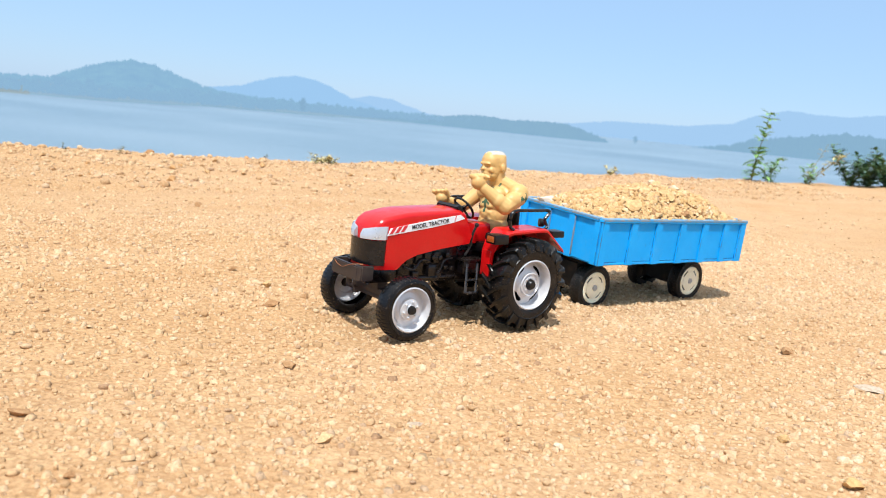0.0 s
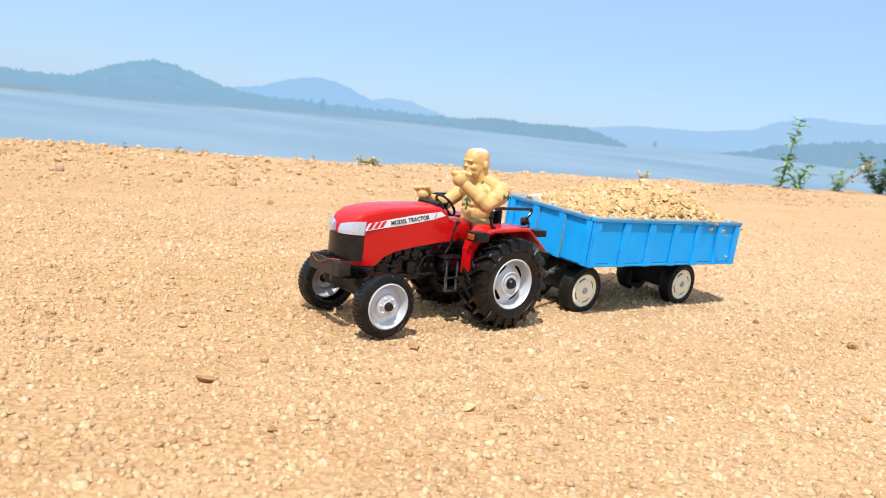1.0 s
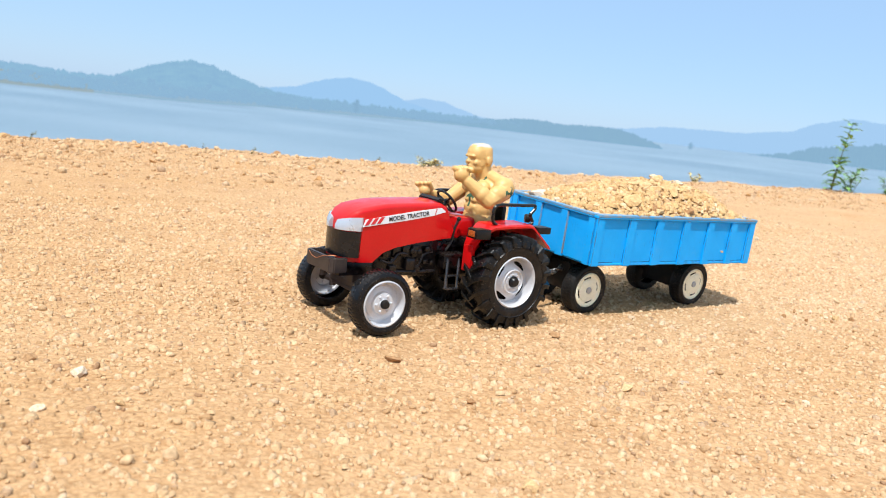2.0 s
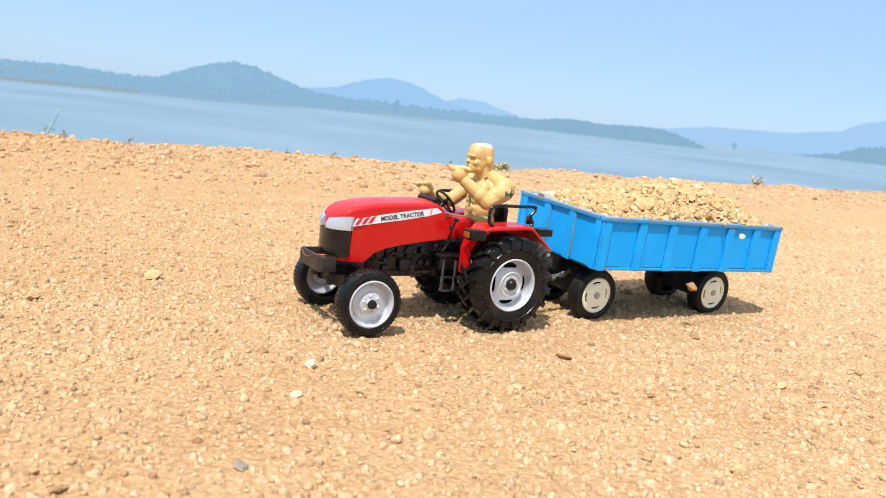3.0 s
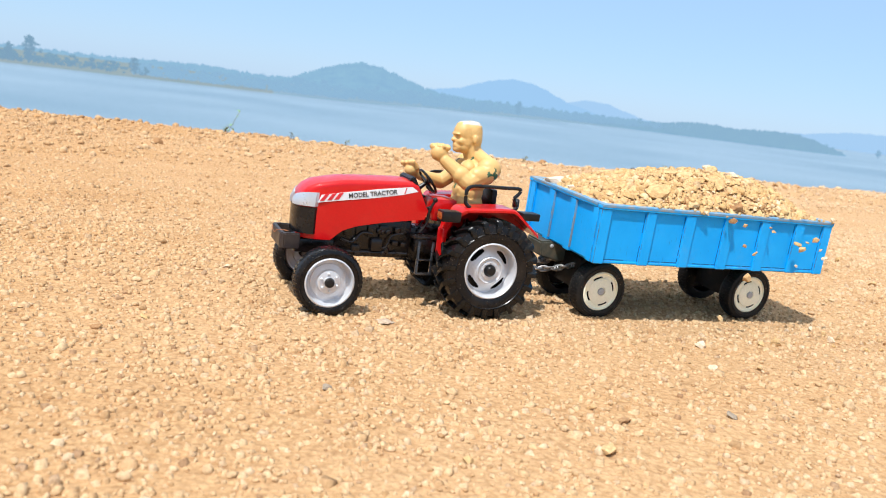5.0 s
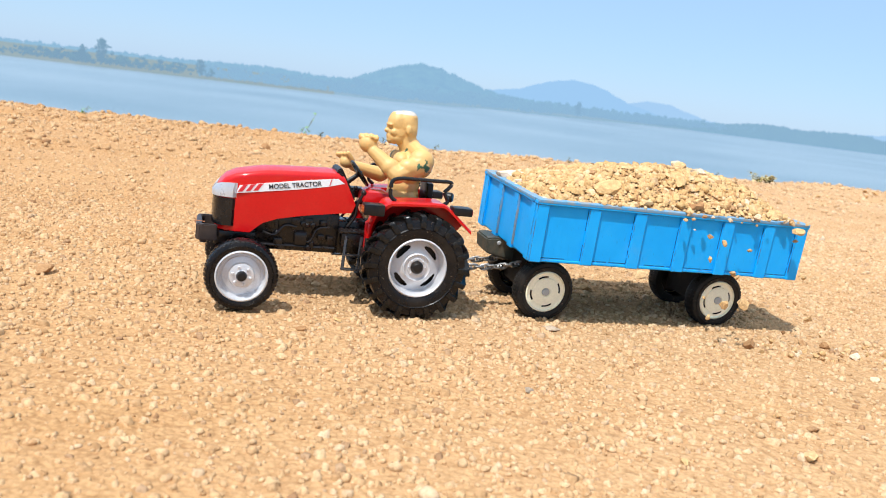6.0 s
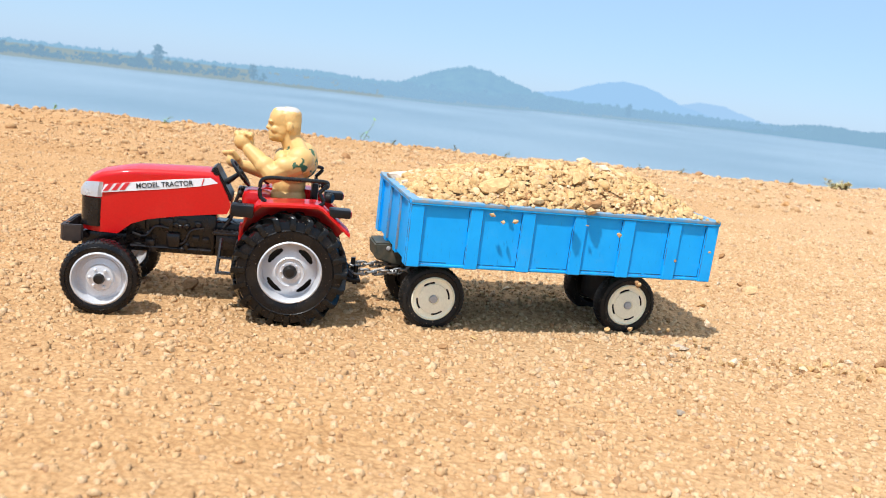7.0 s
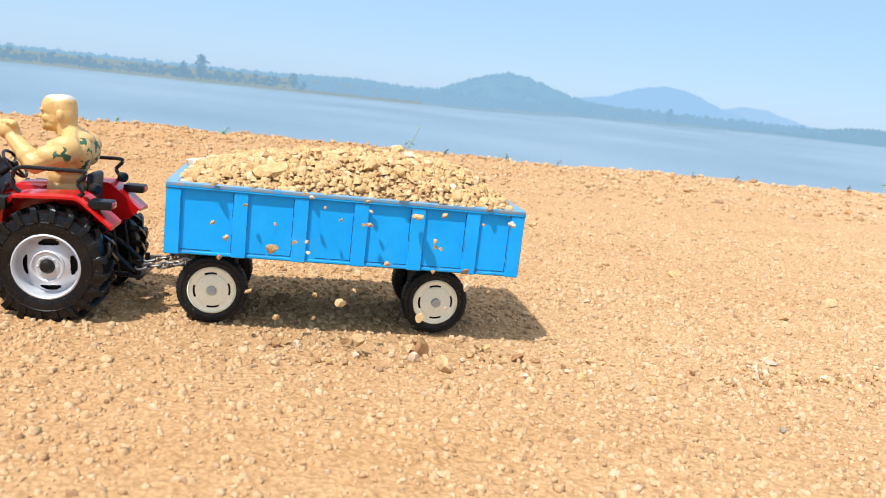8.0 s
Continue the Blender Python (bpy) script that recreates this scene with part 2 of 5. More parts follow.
M_BROWN = stone_material("brown_stone", [(0.0, (0.38, 0.20, 0.085)), (1.0, (0.46, 0.27, 0.13))], island=False)
M_CLOD = stone_material("earth_clod", [(0.0, (0.50, 0.27, 0.11)), (0.5, (0.58, 0.34, 0.15)), (1.0, (0.64, 0.42, 0.21))], island=False)
M_PALE = stone_material("pale_flat_stone", [(0.0, (0.52, 0.40, 0.29)), (1.0, (0.56, 0.44, 0.33))], island=False)
M_GREY = stone_material("grey_stone", [(0.0, (0.28, 0.22, 0.165)), (1.0, (0.36, 0.29, 0.22))], island=False)
M_WHITE = stone_material("white_stone", [(0.0, (0.74, 0.55, 0.36)), (1.0, (0.78, 0.62, 0.45))], island=False)
M_YELLOW = stone_material("yellow_stone", [(0.0, (0.62, 0.40, 0.18)), (1.0, (0.66, 0.44, 0.21))], island=False)
M_QUARTZ = stone_material("quartz", [(0.0, (0.70, 0.55, 0.42)), (1.0, (0.76, 0.62, 0.50))], 0.6, island=False)
M_RED = plastic("red_plastic", (0.52, 0.003, 0.004), 0.38, 0.02, spec=0.12, coat=0.65)
M_BLACK = plastic("black_plastic", (0.006, 0.006, 0.007), 0.26, 0.04, spec=0.28)
M_ENGINE = plastic("engine_plastic", (0.006, 0.0045, 0.005), 0.14, 0.04, spec=0.38)
M_STEP = plastic("step_plastic", (0.022, 0.021, 0.023), 0.14, 0.04, spec=0.8, coat=0.4)
M_GLOSS = plastic("glossy_black", (0.006, 0.006, 0.007), 0.16, 0.03, spec=0.3, coat=0.2)
M_BUMPER = plastic("bumper_plastic", (0.028, 0.020, 0.019), 0.34, 0.08, spec=0.35)
M_TOW = plastic("tow_block_plastic", (0.045, 0.048, 0.036), 0.55, 0.25)
M_SILVER = plastic("silver_plastic", (0.62, 0.62, 0.64), 0.36, 0.12, metal=0.40)
M_LAMP = plastic("headlamp_silver", (0.56, 0.58, 0.62), 0.22, 0.03, metal=0.5, coat=0.3)
M_CREAM = plastic("cream_plastic", (0.96, 0.90, 0.69), 0.38, 0.05)
M_CAP = plastic("grey_cap", (0.42, 0.42, 0.42), 0.4, 0.1)
M_DECAL = plastic("white_decal", (0.76, 0.76, 0.78), 0.35, 0.03)
M_DECAL_RED = plastic("red_decal", (0.58, 0.02, 0.03), 0.35, 0.02)
M_INK = plastic("black_ink", (0.02, 0.02, 0.025), 0.45, 0.02)
M_LUG = speckled("dusty_lug_rubber", (0.006, 0.006, 0.006), (0.34, 0.24, 0.15), 0.24, 0.69)
M_RUBBER = speckled("tyre_rubber", (0.005, 0.005, 0.006), (0.34, 0.25, 0.17), 0.27, 0.66)
M_DUSTY = speckled("dusty_tyre_rubber", (0.008, 0.008, 0.008), (0.42, 0.29, 0.18), 0.55, 0.66)
M_DOLL = plastic("tan_doll_plastic", (0.62, 0.385, 0.135), 0.40, 0.12, (0.55, 0.34, 0.12))
M_DOLL_GREEN = plastic("green_paint", (0.03, 0.10, 0.05), 0.5, 0.1)
M_DOLL_GREY = plastic("worn_crown_paint", (0.46, 0.43, 0.39), 0.6, 0.3)
M_BLUE = painted_wood()
M_EDGE = worn_edge()
M_CHIPPED = chipped_edge()
M_JOINT = plastic("dark_joint", (0.020, 0.060, 0.120), 0.8, 0.3, (0.10, 0.09, 0.08), 300.0, spec=0.2)
M_UNDER = plastic("black_underframe", (0.007, 0.007, 0.007), 0.6, 0.10, spec=0.25)
M_CHAIN = plastic("steel_chain", (0.27, 0.26, 0.25), 0.32, 0.2, metal=0.9)
M_AMBER = plastic("amber_lens", (0.32, 0.08, 0.015), 0.2, 0.02, coat=0.5)
M_TAIL = plastic("red_lens", (0.40, 0.02, 0.02), 0.2, 0.02, coat=0.5)
M_LEAF = plastic("green_leaf", (0.24, 0.42, 0.11), 0.55, 0.2, (0.20, 0.18, 0.05), 300.0)
M_LEAF_DARK = plastic("dark_leaf", (0.085, 0.17, 0.070), 0.55, 0.2, (0.10, 0.12, 0.04), 300.0)
M_DRY = plastic("dry_leaf", (0.56, 0.47, 0.22), 0.7, 0.2, (0.34, 0.22, 0.10), 300.0)
M_STEM = plastic("stem", (0.16, 0.15, 0.05), 0.7, 0.2)
M_COPPER = plastic("copper_wire", (0.50, 0.19, 0.08), 0.4, 0.1, metal=0.6)
M_LAKE = lake()
# far land: the third colour is haze put into the material as glow
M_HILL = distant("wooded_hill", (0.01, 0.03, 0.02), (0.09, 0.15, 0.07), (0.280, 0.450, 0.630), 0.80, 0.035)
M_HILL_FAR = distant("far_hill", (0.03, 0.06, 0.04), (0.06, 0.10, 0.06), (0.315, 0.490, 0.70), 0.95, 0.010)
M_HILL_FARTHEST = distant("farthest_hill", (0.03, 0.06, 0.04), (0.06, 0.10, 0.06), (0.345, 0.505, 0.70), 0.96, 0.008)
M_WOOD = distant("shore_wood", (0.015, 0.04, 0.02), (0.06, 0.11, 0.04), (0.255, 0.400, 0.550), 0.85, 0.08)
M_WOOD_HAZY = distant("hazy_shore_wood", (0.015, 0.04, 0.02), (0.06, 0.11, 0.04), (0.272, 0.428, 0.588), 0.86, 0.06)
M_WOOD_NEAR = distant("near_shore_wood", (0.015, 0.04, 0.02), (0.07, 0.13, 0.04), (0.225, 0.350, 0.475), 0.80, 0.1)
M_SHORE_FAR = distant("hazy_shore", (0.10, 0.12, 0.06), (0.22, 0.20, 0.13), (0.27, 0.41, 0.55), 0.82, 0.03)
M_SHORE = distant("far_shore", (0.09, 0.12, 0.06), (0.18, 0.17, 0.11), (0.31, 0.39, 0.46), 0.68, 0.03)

# ---------------------------------------------------------------- building blocks
def mesh_of(bm, material, sharp=38):
    me = bpy.data.meshes.new("mesh")
    bm.normal_update()
    bm.to_mesh(me)
    bm.free()
    for m in material if isinstance(material, (list, tuple)) else [material]:
        me.materials.append(m)
    if sharp:
        me.polygons.foreach_set("use_smooth", [True] * len(me.polygons))
        me.set_sharp_from_angle(angle=radians(sharp))
    return me


def part(name, bm, material, parent, label="", at=None, sharp=27):
    ob = new(name, mesh_of(bm, material, sharp))
    ob.parent = parent
    if at is not None:
        ob.matrix_basis = at
    return tagged(ob, label)


def again(name, ob, parent, at, label=""):
    o = new(name, ob.data)
    o.parent = parent
    o.matrix_basis = at
    return tagged(o, label)


def add_box(bm, x0, x1, y0, y1, z0, z1, bevel=0.0006, m=None, seg=2):
    made = bmesh.ops.create_cube(bm, size=1.0)["verts"]
    t = Matrix.Translation(((x0 + x1) / 2, (y0 + y1) / 2, (z0 + z1) / 2)) @ Matrix.Diagonal((x1 - x0, y1 - y0, z1 - z0, 1))
    bmesh.ops.transform(bm, matrix=(m or Matrix()) @ t, verts=made)
    if bevel:
        edges = list({e for v in made for e in v.link_edges})
        bmesh.ops.bevel(bm, geom=edges, offset=bevel, segments=seg, affect="EDGES", profile=0.6)
    return bm


def painted_board(x0, x1, y0, y1, z0, z1, bevel=0.0005):
    """A painted board whose chamfered edges take the second material."""
    bm = add_box(bmesh.new(), x0, x1, y0, y1, z0, z1, bevel, seg=1)
    bm.normal_update()
    for f in bm.faces:
        f.material_index = 0 if max(abs(c) for c in f.normal) > 0.99 else 1
    return bm


def box(*a, **k):
    return add_box(bmesh.new(), *a, **k)


def add_lathe(bm, profile, seg=48, centre=(0, 0, 0), skip=None, cap=True, wobble=None):
    """Turn (radius, y) pairs round the y axis. skip(i, j): cells to leave open."""
    rings = []
    for k, (r, y) in enumerate(profile):
        ring = []
        for i in range(seg):
            a = 2 * math.pi * i / seg
            rr = r if wobble is None else wobble(k, i, r)
            ring.append(bm.verts.new((centre[0] + rr * math.cos(a), centre[1] + y, centre[2] + rr * math.sin(a))))
        rings.append(ring)
    for k in range(len(rings) - 1):
        for i in range(seg):
            if skip and skip(k, i):
                continue
            j = (i + 1) % seg
            bm.faces.new((rings[k][i], rings[k][j], rings[k + 1][j], rings[k + 1][i]))
    if cap:
        bm.faces.new(rings[0][::-1])
        bm.faces.new(rings[-1])
    return bm


def add_tube(bm, points, radius, seg=10, closed=False):
    pts = [Vector(p) for p in points]
    rings = []
    for k, p in enumerate(pts):
        if closed:
            d = pts[(k + 1) % len(pts)] - pts[k - 1]
        else:
            d = pts[min(k + 1, len(pts) - 1)] - pts[max(k - 1, 0)]
        q = d.normalized().to_track_quat("Z", "Y")
        r = radius[k] if isinstance(radius, (list, tuple)) else radius
        rings.append([bm.verts.new(p + q @ Vector((r * math.cos(2 * math.pi * i / seg), r * math.sin(2 * math.pi * i / seg), 0))) for i in range(seg)])
    pairs = list(zip(rings, rings[1:])) + ([(rings[-1], rings[0])] if closed else [])
    for a, b in pairs:
        best = 0
        if closed and a is rings[-1]:
            best = min(range(seg), key=lambda s: sum((a[i].co - b[(i + s) % seg].co).length for i in range(seg)))
        for i in range(seg):
            j = (i + 1) % seg
            bm.faces.new((a[i], a[j], b[(j + best) % seg], b[(i + best) % seg]))
    if not closed:
        bm.faces.new(rings[0][::-1])
        bm.faces.new(rings[-1])
    return bm


def smooth_path(points, steps=6):
    """A rounded line through the points."""
    pts = [Vector(p) for p in points]
    out = []
    for k in range(len(pts) - 1):
        p0, p1, p2, p3 = pts[max(k - 1, 0)], pts[k], pts[k + 1], pts[min(k + 2, len(pts) - 1)]
        for s in range(steps):
            t = s / steps
            out.append(0.5 * (2 * p1 + (p2 - p0) * t + (2 * p0 - 5 * p1 + 4 * p2 - p3) * t * t + (3 * p1 - p0 - 3 * p2 + p3) * t ** 3))
    return out + [pts[-1]]


def add_loft(bm, rings, close=True):
    made = [[bm.verts.new(p) for p in ring] for ring in rings]
    n = len(made[0])
    for a, b in zip(made, made[1:]):
        for i in range(n):
            j = (i + 1) % n
            bm.faces.new((a[i], a[j], b[j], b[i]))
    if close:
        bm.faces.new(made[0][::-1])
        bm.faces.new(made[-1])
    bmesh.ops.recalc_face_normals(bm, faces=bm.faces[:])
    return bm


def add_prism(bm, outline, y0, y1, bevel=0.0):
    """An outline of (x, z) pairs, thick from y0 to y1."""
    a = [bm.verts.new((x, y0, z)) for x, z in outline]
    b = [bm.verts.new((x, y1, z)) for x, z in outline]
    n = len(a)
    faces = [bm.faces.new(a), bm.faces.new(b[::-1])]
    for i in range(n):
        faces.append(bm.faces.new((a[i], b[i], b[(i + 1) % n], a[(i + 1) % n])))
    bmesh.ops.recalc_face_normals(bm, faces=bm.faces[:])
    if bevel:
        bmesh.ops.bevel(bm, geom=list({e for f in faces for e in f.edges}), offset=bevel, segments=2, affect="EDGES")
    return bm


def add_ball(bm, centre, size, m=None, sub=3):
    v = bmesh.ops.create_icosphere(bm, subdivisions=sub, radius=1.0)["verts"]
    bmesh.ops.transform(bm, matrix=Matrix.Translation(centre) @ (m or Matrix()) @ Matrix.Diagonal((*size, 1)), verts=v)
    return bm


def rock_mesh(seed, material, sub=2, rough=0.28, planes=9):
    """An angular stone about 2 across, to be scaled."""
    rng = random.Random(seed)
    bm = bmesh.new()
    bmesh.ops.create_icosphere(bm, subdivisions=sub, radius=1.0)
    cuts = [(Vector((rng.gauss(0, 1), rng.gauss(0, 1), rng.gauss(0, 1))).normalized(), rng.uniform(0.55, 0.9)) for _ in range(planes)]
    if planes > 9:                          # broken stones: harder, closer planes
        cuts = [(n, d - 0.10) for n, d in cuts]
    for v in bm.verts:
        for n, d in cuts:
            over = v.co.dot(n) - d
            if over > 0:
                v.co -= n * over * (0.9 if planes < 10 else 1.0)
        v.co *= 1 + rough * 0.4 * noise.noise(v.co * 2.2 + Vector((seed, 0, 0)))
    return mesh_of(bm, material, 30)


def track(rows, t):
    """A body's pose at t, between its rows."""
    k = min(int(t / 0.5), len(rows) - 2)
    p = [rows[max(min(k + d, len(rows) - 1), 0)][1:] for d in (-1, 0, 1, 2)]
    s = (t - rows[k][0]) / 0.5
    v = [0.5 * (2 * b + (c - a) * s + (2 * a - 5 * b + 4 * c - d) * s * s + (3 * b - a - 3 * c + d) * s ** 3) for a, b, c, d in zip(*p)]
    return pose(v[0], v[1], v[2], v[5] if len(v) > 5 else 0, v[4], v[3])


EVERY_TENTH = [k / 10 for k in range(81)]


def rolled(rows):
    """The way gone at every tenth of a second."""
    way, out, last = 0.0, [], None
    for t in EVERY_TENTH:
        here = track(rows, t).translation
        way += (here - last).length if last else 0.0
        last = here
        out.append((t, way))
    return out

# ---------------------------------------------------------------- ground, water, distance
WATER = -8.0
SHEAR = 0.415                 # the bank's edge runs aslant: y = edge_at(x) + SHEAR * x


def edge_at(x):
    return 2.00 + 0.16 * max(0.0, 0.5 - x)


def grown(start, step, growth, end):
    out, x = [], start
    while x < end:
        step *= growth
        x += step
        out.append(x)
    return out


def ground_height(x, y):
    v = y - SHEAR * x
    p = Vector((x, y, 0))
    z = 0.006 * noise.noise(p * 2.1) + 0.0022 * noise.noise(p * 9.0) + 0.0012 * noise.noise(p * 31.0)
    near = math.exp(-((x - 0.3 - (y - 0.6) * 0.5) / 0.9) ** 2 - ((y - 0.62 - 0.28 * (x - 0.3)) / 0.25) ** 2)
    z = z * (1 - 0.8 * near) - 0.0012 * near
    beyond = (y - 0.530 - 0.29 * x) / 1.04          # the track's far side lies a little higher
    if 0.01 < beyond < 0.6 and -0.5 < x < 1.3:
        z += 0.0024 * min((beyond - 0.01) / 0.05, 1) * min((0.6 - beyond) / 0.4, 1) * min((x + 0.5) / 0.3, (1.3 - x) / 0.3, 1)
    edge = edge_at(x)
    lumpy = min(max((v - edge + 0.75) / 0.5, 0), 1)
    z += lumpy * (0.010 * noise.noise(p * 6.0 + Vector((7, 3, 0))) + 0.007 * max(noise.noise(p * 17.0), 0) + 0.004)
    over = v - edge - 0.05 * noise.noise(p * 1.7) - 0.03 * noise.noise(p * 6.0)
    if over > 0:
        z -= 0.11 * over + min(1.2 * max(over - 3.0, 0.0), 9.0)
    return z


def build_ground():
    xs = [-x for x in reversed(grown(1.15, 0.011, 1.12, 4600))] + [-1.15 + 0.014 * k for k in range(int(3.45 / 0.014) + 1)] + grown(2.3, 0.0115, 1.10, 4600)
    vs = [-v for v in reversed(grown(0.45, 0.0075, 1.18, 4600))]
    v, step = -0.45, 0.0075
    while v < 2.42:
        vs.append(v)
        v += 0.0105 if v < 0.7 else 0.0125
    vs += grown(v, 0.012, 1.13, 4600)
    verts, faces = [], []
    for v in vs:
        for x in xs:
            y = v + SHEAR * x
            far = abs(x) > 60 or abs(v) > 60
            verts.append((x, y, (0.0 if v < edge_at(x) else -15.0) if far else ground_height(x, y)))
    n = len(xs)
    for j in range(len(vs) - 1):
        for i in range(n - 1):
            a = j * n + i
            faces.append((a, a + 1, a + n + 1, a + n))
    me = bpy.data.meshes.new("ground")
    me.from_pydata(verts, [], faces)
    me.materials.append(M_SOIL)
    me.polygons.foreach_set("use_smooth", [True] * len(me.polygons))
    return tagged(new("ground", me), "bare orange laterite soil strewn with gravel above the lake", "ground", kind="structure")


def scattered(name, shapes, places, material):
    """Many stones joined into one mesh. places: x, y, z, size."""
    rng = np.random.default_rng(5)
    vparts, fparts, base = [], [], 0
    for k, (x, y, z, s) in enumerate(places):
        verts, faces = shapes[k % len(shapes)]
        a = rng.uniform(0, 2 * math.pi)
        b = rng.uniform(-0.5, 0.5)
        ca, sa, cb, sb = math.cos(a), math.sin(a), math.cos(b), math.sin(b)
        turn = np.array([[ca, -sa, 0], [sa, ca, 0], [0, 0, 1]]) @ np.array([[1, 0, 0], [0, cb, -sb], [0, sb, cb]])
        stretch = np.array([rng.uniform(0.75, 1.3), rng.uniform(0.75, 1.2), rng.uniform(0.55, 1.0)]) * s
        vparts.append((verts * stretch) @ turn.T + (x, y, z))
        fparts.append(faces + base)
        base += len(verts)
    v, f = np.concatenate(vparts).astype(np.float32), np.concatenate(fparts).astype(np.int32)
    me = bpy.data.meshes.new(name)
    me.vertices.add(len(v))
    me.vertices.foreach_set("co", v.ravel())
    me.loops.add(f.size)
    me.loops.foreach_set("vertex_index", f.ravel())
    me.polygons.add(len(f))
    me.polygons.foreach_set("loop_start", np.arange(len(f), dtype=np.int32) * 3)
    me.update(calc_edges=True)
    me.materials.append(material)
    return new(name, me)


def pebble_shapes(count, sub, seed):
    out = []
    for k in range(count):
        me = rock_mesh(seed + k, M_GRAVEL, sub, 0.35)
        out.append((np.array([v.co[:] for v in me.vertices]), np.array([p.vertices[:] for p in me.polygons], dtype=np.int32)))
        bpy.data.meshes.remove(me)
    return out


def block_shapes(count, seed):
    """Angular crumbs, open below."""
    rng = np.random.default_rng(seed)
    faces = np.array([(4, 5, 6), (4, 6, 7), (0, 1, 5), (0, 5, 4), (1, 2, 6), (1, 6, 5), (2, 3, 7), (2, 7, 6), (3, 0, 4), (3, 4, 7)], dtype=np.int32)
    out = []
    for _ in range(count):
        base = np.array([(-1, -1, -1), (1, -1, -1), (1, 1, -1), (-1, 1, -1), (-.7, -.7, .8), (.7, -.7, .8), (.7, .7, .8), (-.7, .7, .8)]) * 0.85
        out.append((base + rng.uniform(-.34, .34, base.shape), faces))
    return out


def build_gravel():
    rng = random.Random(11)
    fine, lumps, coarse = [], [], []
    while len(fine) < 150000:
        x = rng.uniform(-0.80, 1.70)
        y = rng.betavariate(1.2, 2.6) * 2.3 + 0.12
        v = y - SHEAR * x
        if v > edge_at(x) or v < -0.45:
            continue
        clump = noise.noise(Vector((x * 4, y * 4, 3.0)))
        bare = min(max((v - 0.85) / 0.3, 0), 1) * min(max((edge_at(x) - 0.35 - v) / 0.2, 0), 1)
        if rng.random() > (0.80 + 0.6 * clump) * (1 - 0.72 * bare):
            continue
        s = min(0.00122 * math.exp(rng.gauss(0, 0.36)), 0.0030) * (1 + 0.20 * max(v - 0.5, 0))
        fine.append((x, y, ground_height(x, y) + s * 0.25, s))
    while len(lumps) < 9000:
        x = rng.uniform(-1.3, 3.6)
        v = edge_at(x) + 0.03 - 0.75 * rng.random() ** 1.5
        y = v + SHEAR * x
        s = min(0.0029 * math.exp(rng.gauss(0, 0.5)), 0.011)
        lumps.append((x, y, ground_height(x, y) + s * 0.2, s))
    while len(coarse) < 2600:
        x, y = rng.uniform(-1.0, 2.6), rng.uniform(0.12, 3.2)
        v = y - SHEAR * x
        if v > edge_at(x) + 0.05 or v < -0.45 or (0.95 < v < edge_at(x) - 0.5 and rng.random() < 0.6):
            continue
        s = min(0.0021 * math.exp(rng.gauss(0, 0.35)), 0.0050) * (1 + 0.8 * max(v - 0.8, 0))
        coarse.append((x, y, ground_height(x, y) + s * 0.3, s))
    for name, shapes, places in (("fine_gravel", pebble_shapes(3, 1, 40) + block_shapes(13, 9), fine), ("crumbled_earth", pebble_shapes(8, 1, 55), lumps), ("gravel", pebble_shapes(12, 2, 70), coarse)):
        tagged(scattered(name, shapes, places, M_GRAVEL), "loose tan and orange gravel lying on bare soil", "gravel", kind="stuff")


def ridge(name, profile, distance, depth, material, label, jag=0.06, seed=0.0, foot=WATER - 1):
    """A far hill: azimuth and elevation in degrees along its crest, with rough trees on it."""
    first, last = profile[0][0], profile[-1][0]
    n = int((last - first) / 0.05)
    lines = [[], [], [], []]
    for k in range(n + 1):
        az = first + (last - first) * k / n
        i = max(j for j in range(len(profile)) if profile[j][0] <= az + 1e-6)
        i = min(i, len(profile) - 2)
        (a0, e0), (a1, e1) = profile[i], profile[i + 1]
        s = (az - a0) / (a1 - a0)
        s = s * s * (3 - 2 * s) * 0.6 + s * 0.4
        el = e0 + (e1 - e0) * s + jag * (noise.noise(Vector((az * 2.2, seed, 0))) + 0.9 * noise.noise(Vector((az * 6.5, seed, 1))) + 0.7 * noise.noise(Vector((az * 17.0, seed, 2))))
        top = distance * math.tan(radians(el))
        d = Vector((math.sin(radians(az)), math.cos(radians(az)), 0))
        lines[0].append(d * (distance - depth) + Vector((0, 0, foot)))
        lines[1].append(d * (distance - depth * 0.5 + depth * 0.15 * noise.noise(Vector((az, seed, 5)))) + Vector((0, 0, max(foot, foot + (top - foot) * 0.55))))
        lines[2].append(d * distance + Vector((0, 0, max(top, foot + 0.5))))
        lines[3].append(d * (distance + depth) + Vector((0, 0, foot)))
    bm = bmesh.new()
    rows = [[bm.verts.new(p) for p in line] for line in lines]
    for a, b in zip(rows, rows[1:]):
        for i in range(n):
            bm.faces.new((a[i], a[i + 1], b[i + 1], b[i]))
    ob = new(name, mesh_of(bm, material, 60))
    return tagged(ob, label, "hill", kind="structure")


def polar(az, d):
    return d * math.sin(radians(az)), d * math.cos(radians(az))


def woods(name, spans, material, label, seed):
    """Far trees as clumps of small lumps. spans: azimuths, distances, heights, count."""
    rng = random.Random(seed)
    places = []
    for a0, a1, d0, d1, low, high, count in spans:
        for _ in range(count):
            s = rng.random()
            x, y = polar(a0 + (a1 - a0) * s, d0 + (d1 - d0) * s + rng.uniform(0, 25))
            h = rng.uniform(low, high)
            for _ in range(6):
                r = h * rng.uniform(0.15, 0.30)
                w = h * 0.30
                places.append((x + rng.gauss(0, w), y + rng.gauss(0, w), WATER + 0.8 + h * rng.uniform(0.12, 0.85), r))
    ob = scattered(name, pebble_shapes(6, 1, seed), places, material)
    return tagged(ob, label, "trees", kind="stuff")


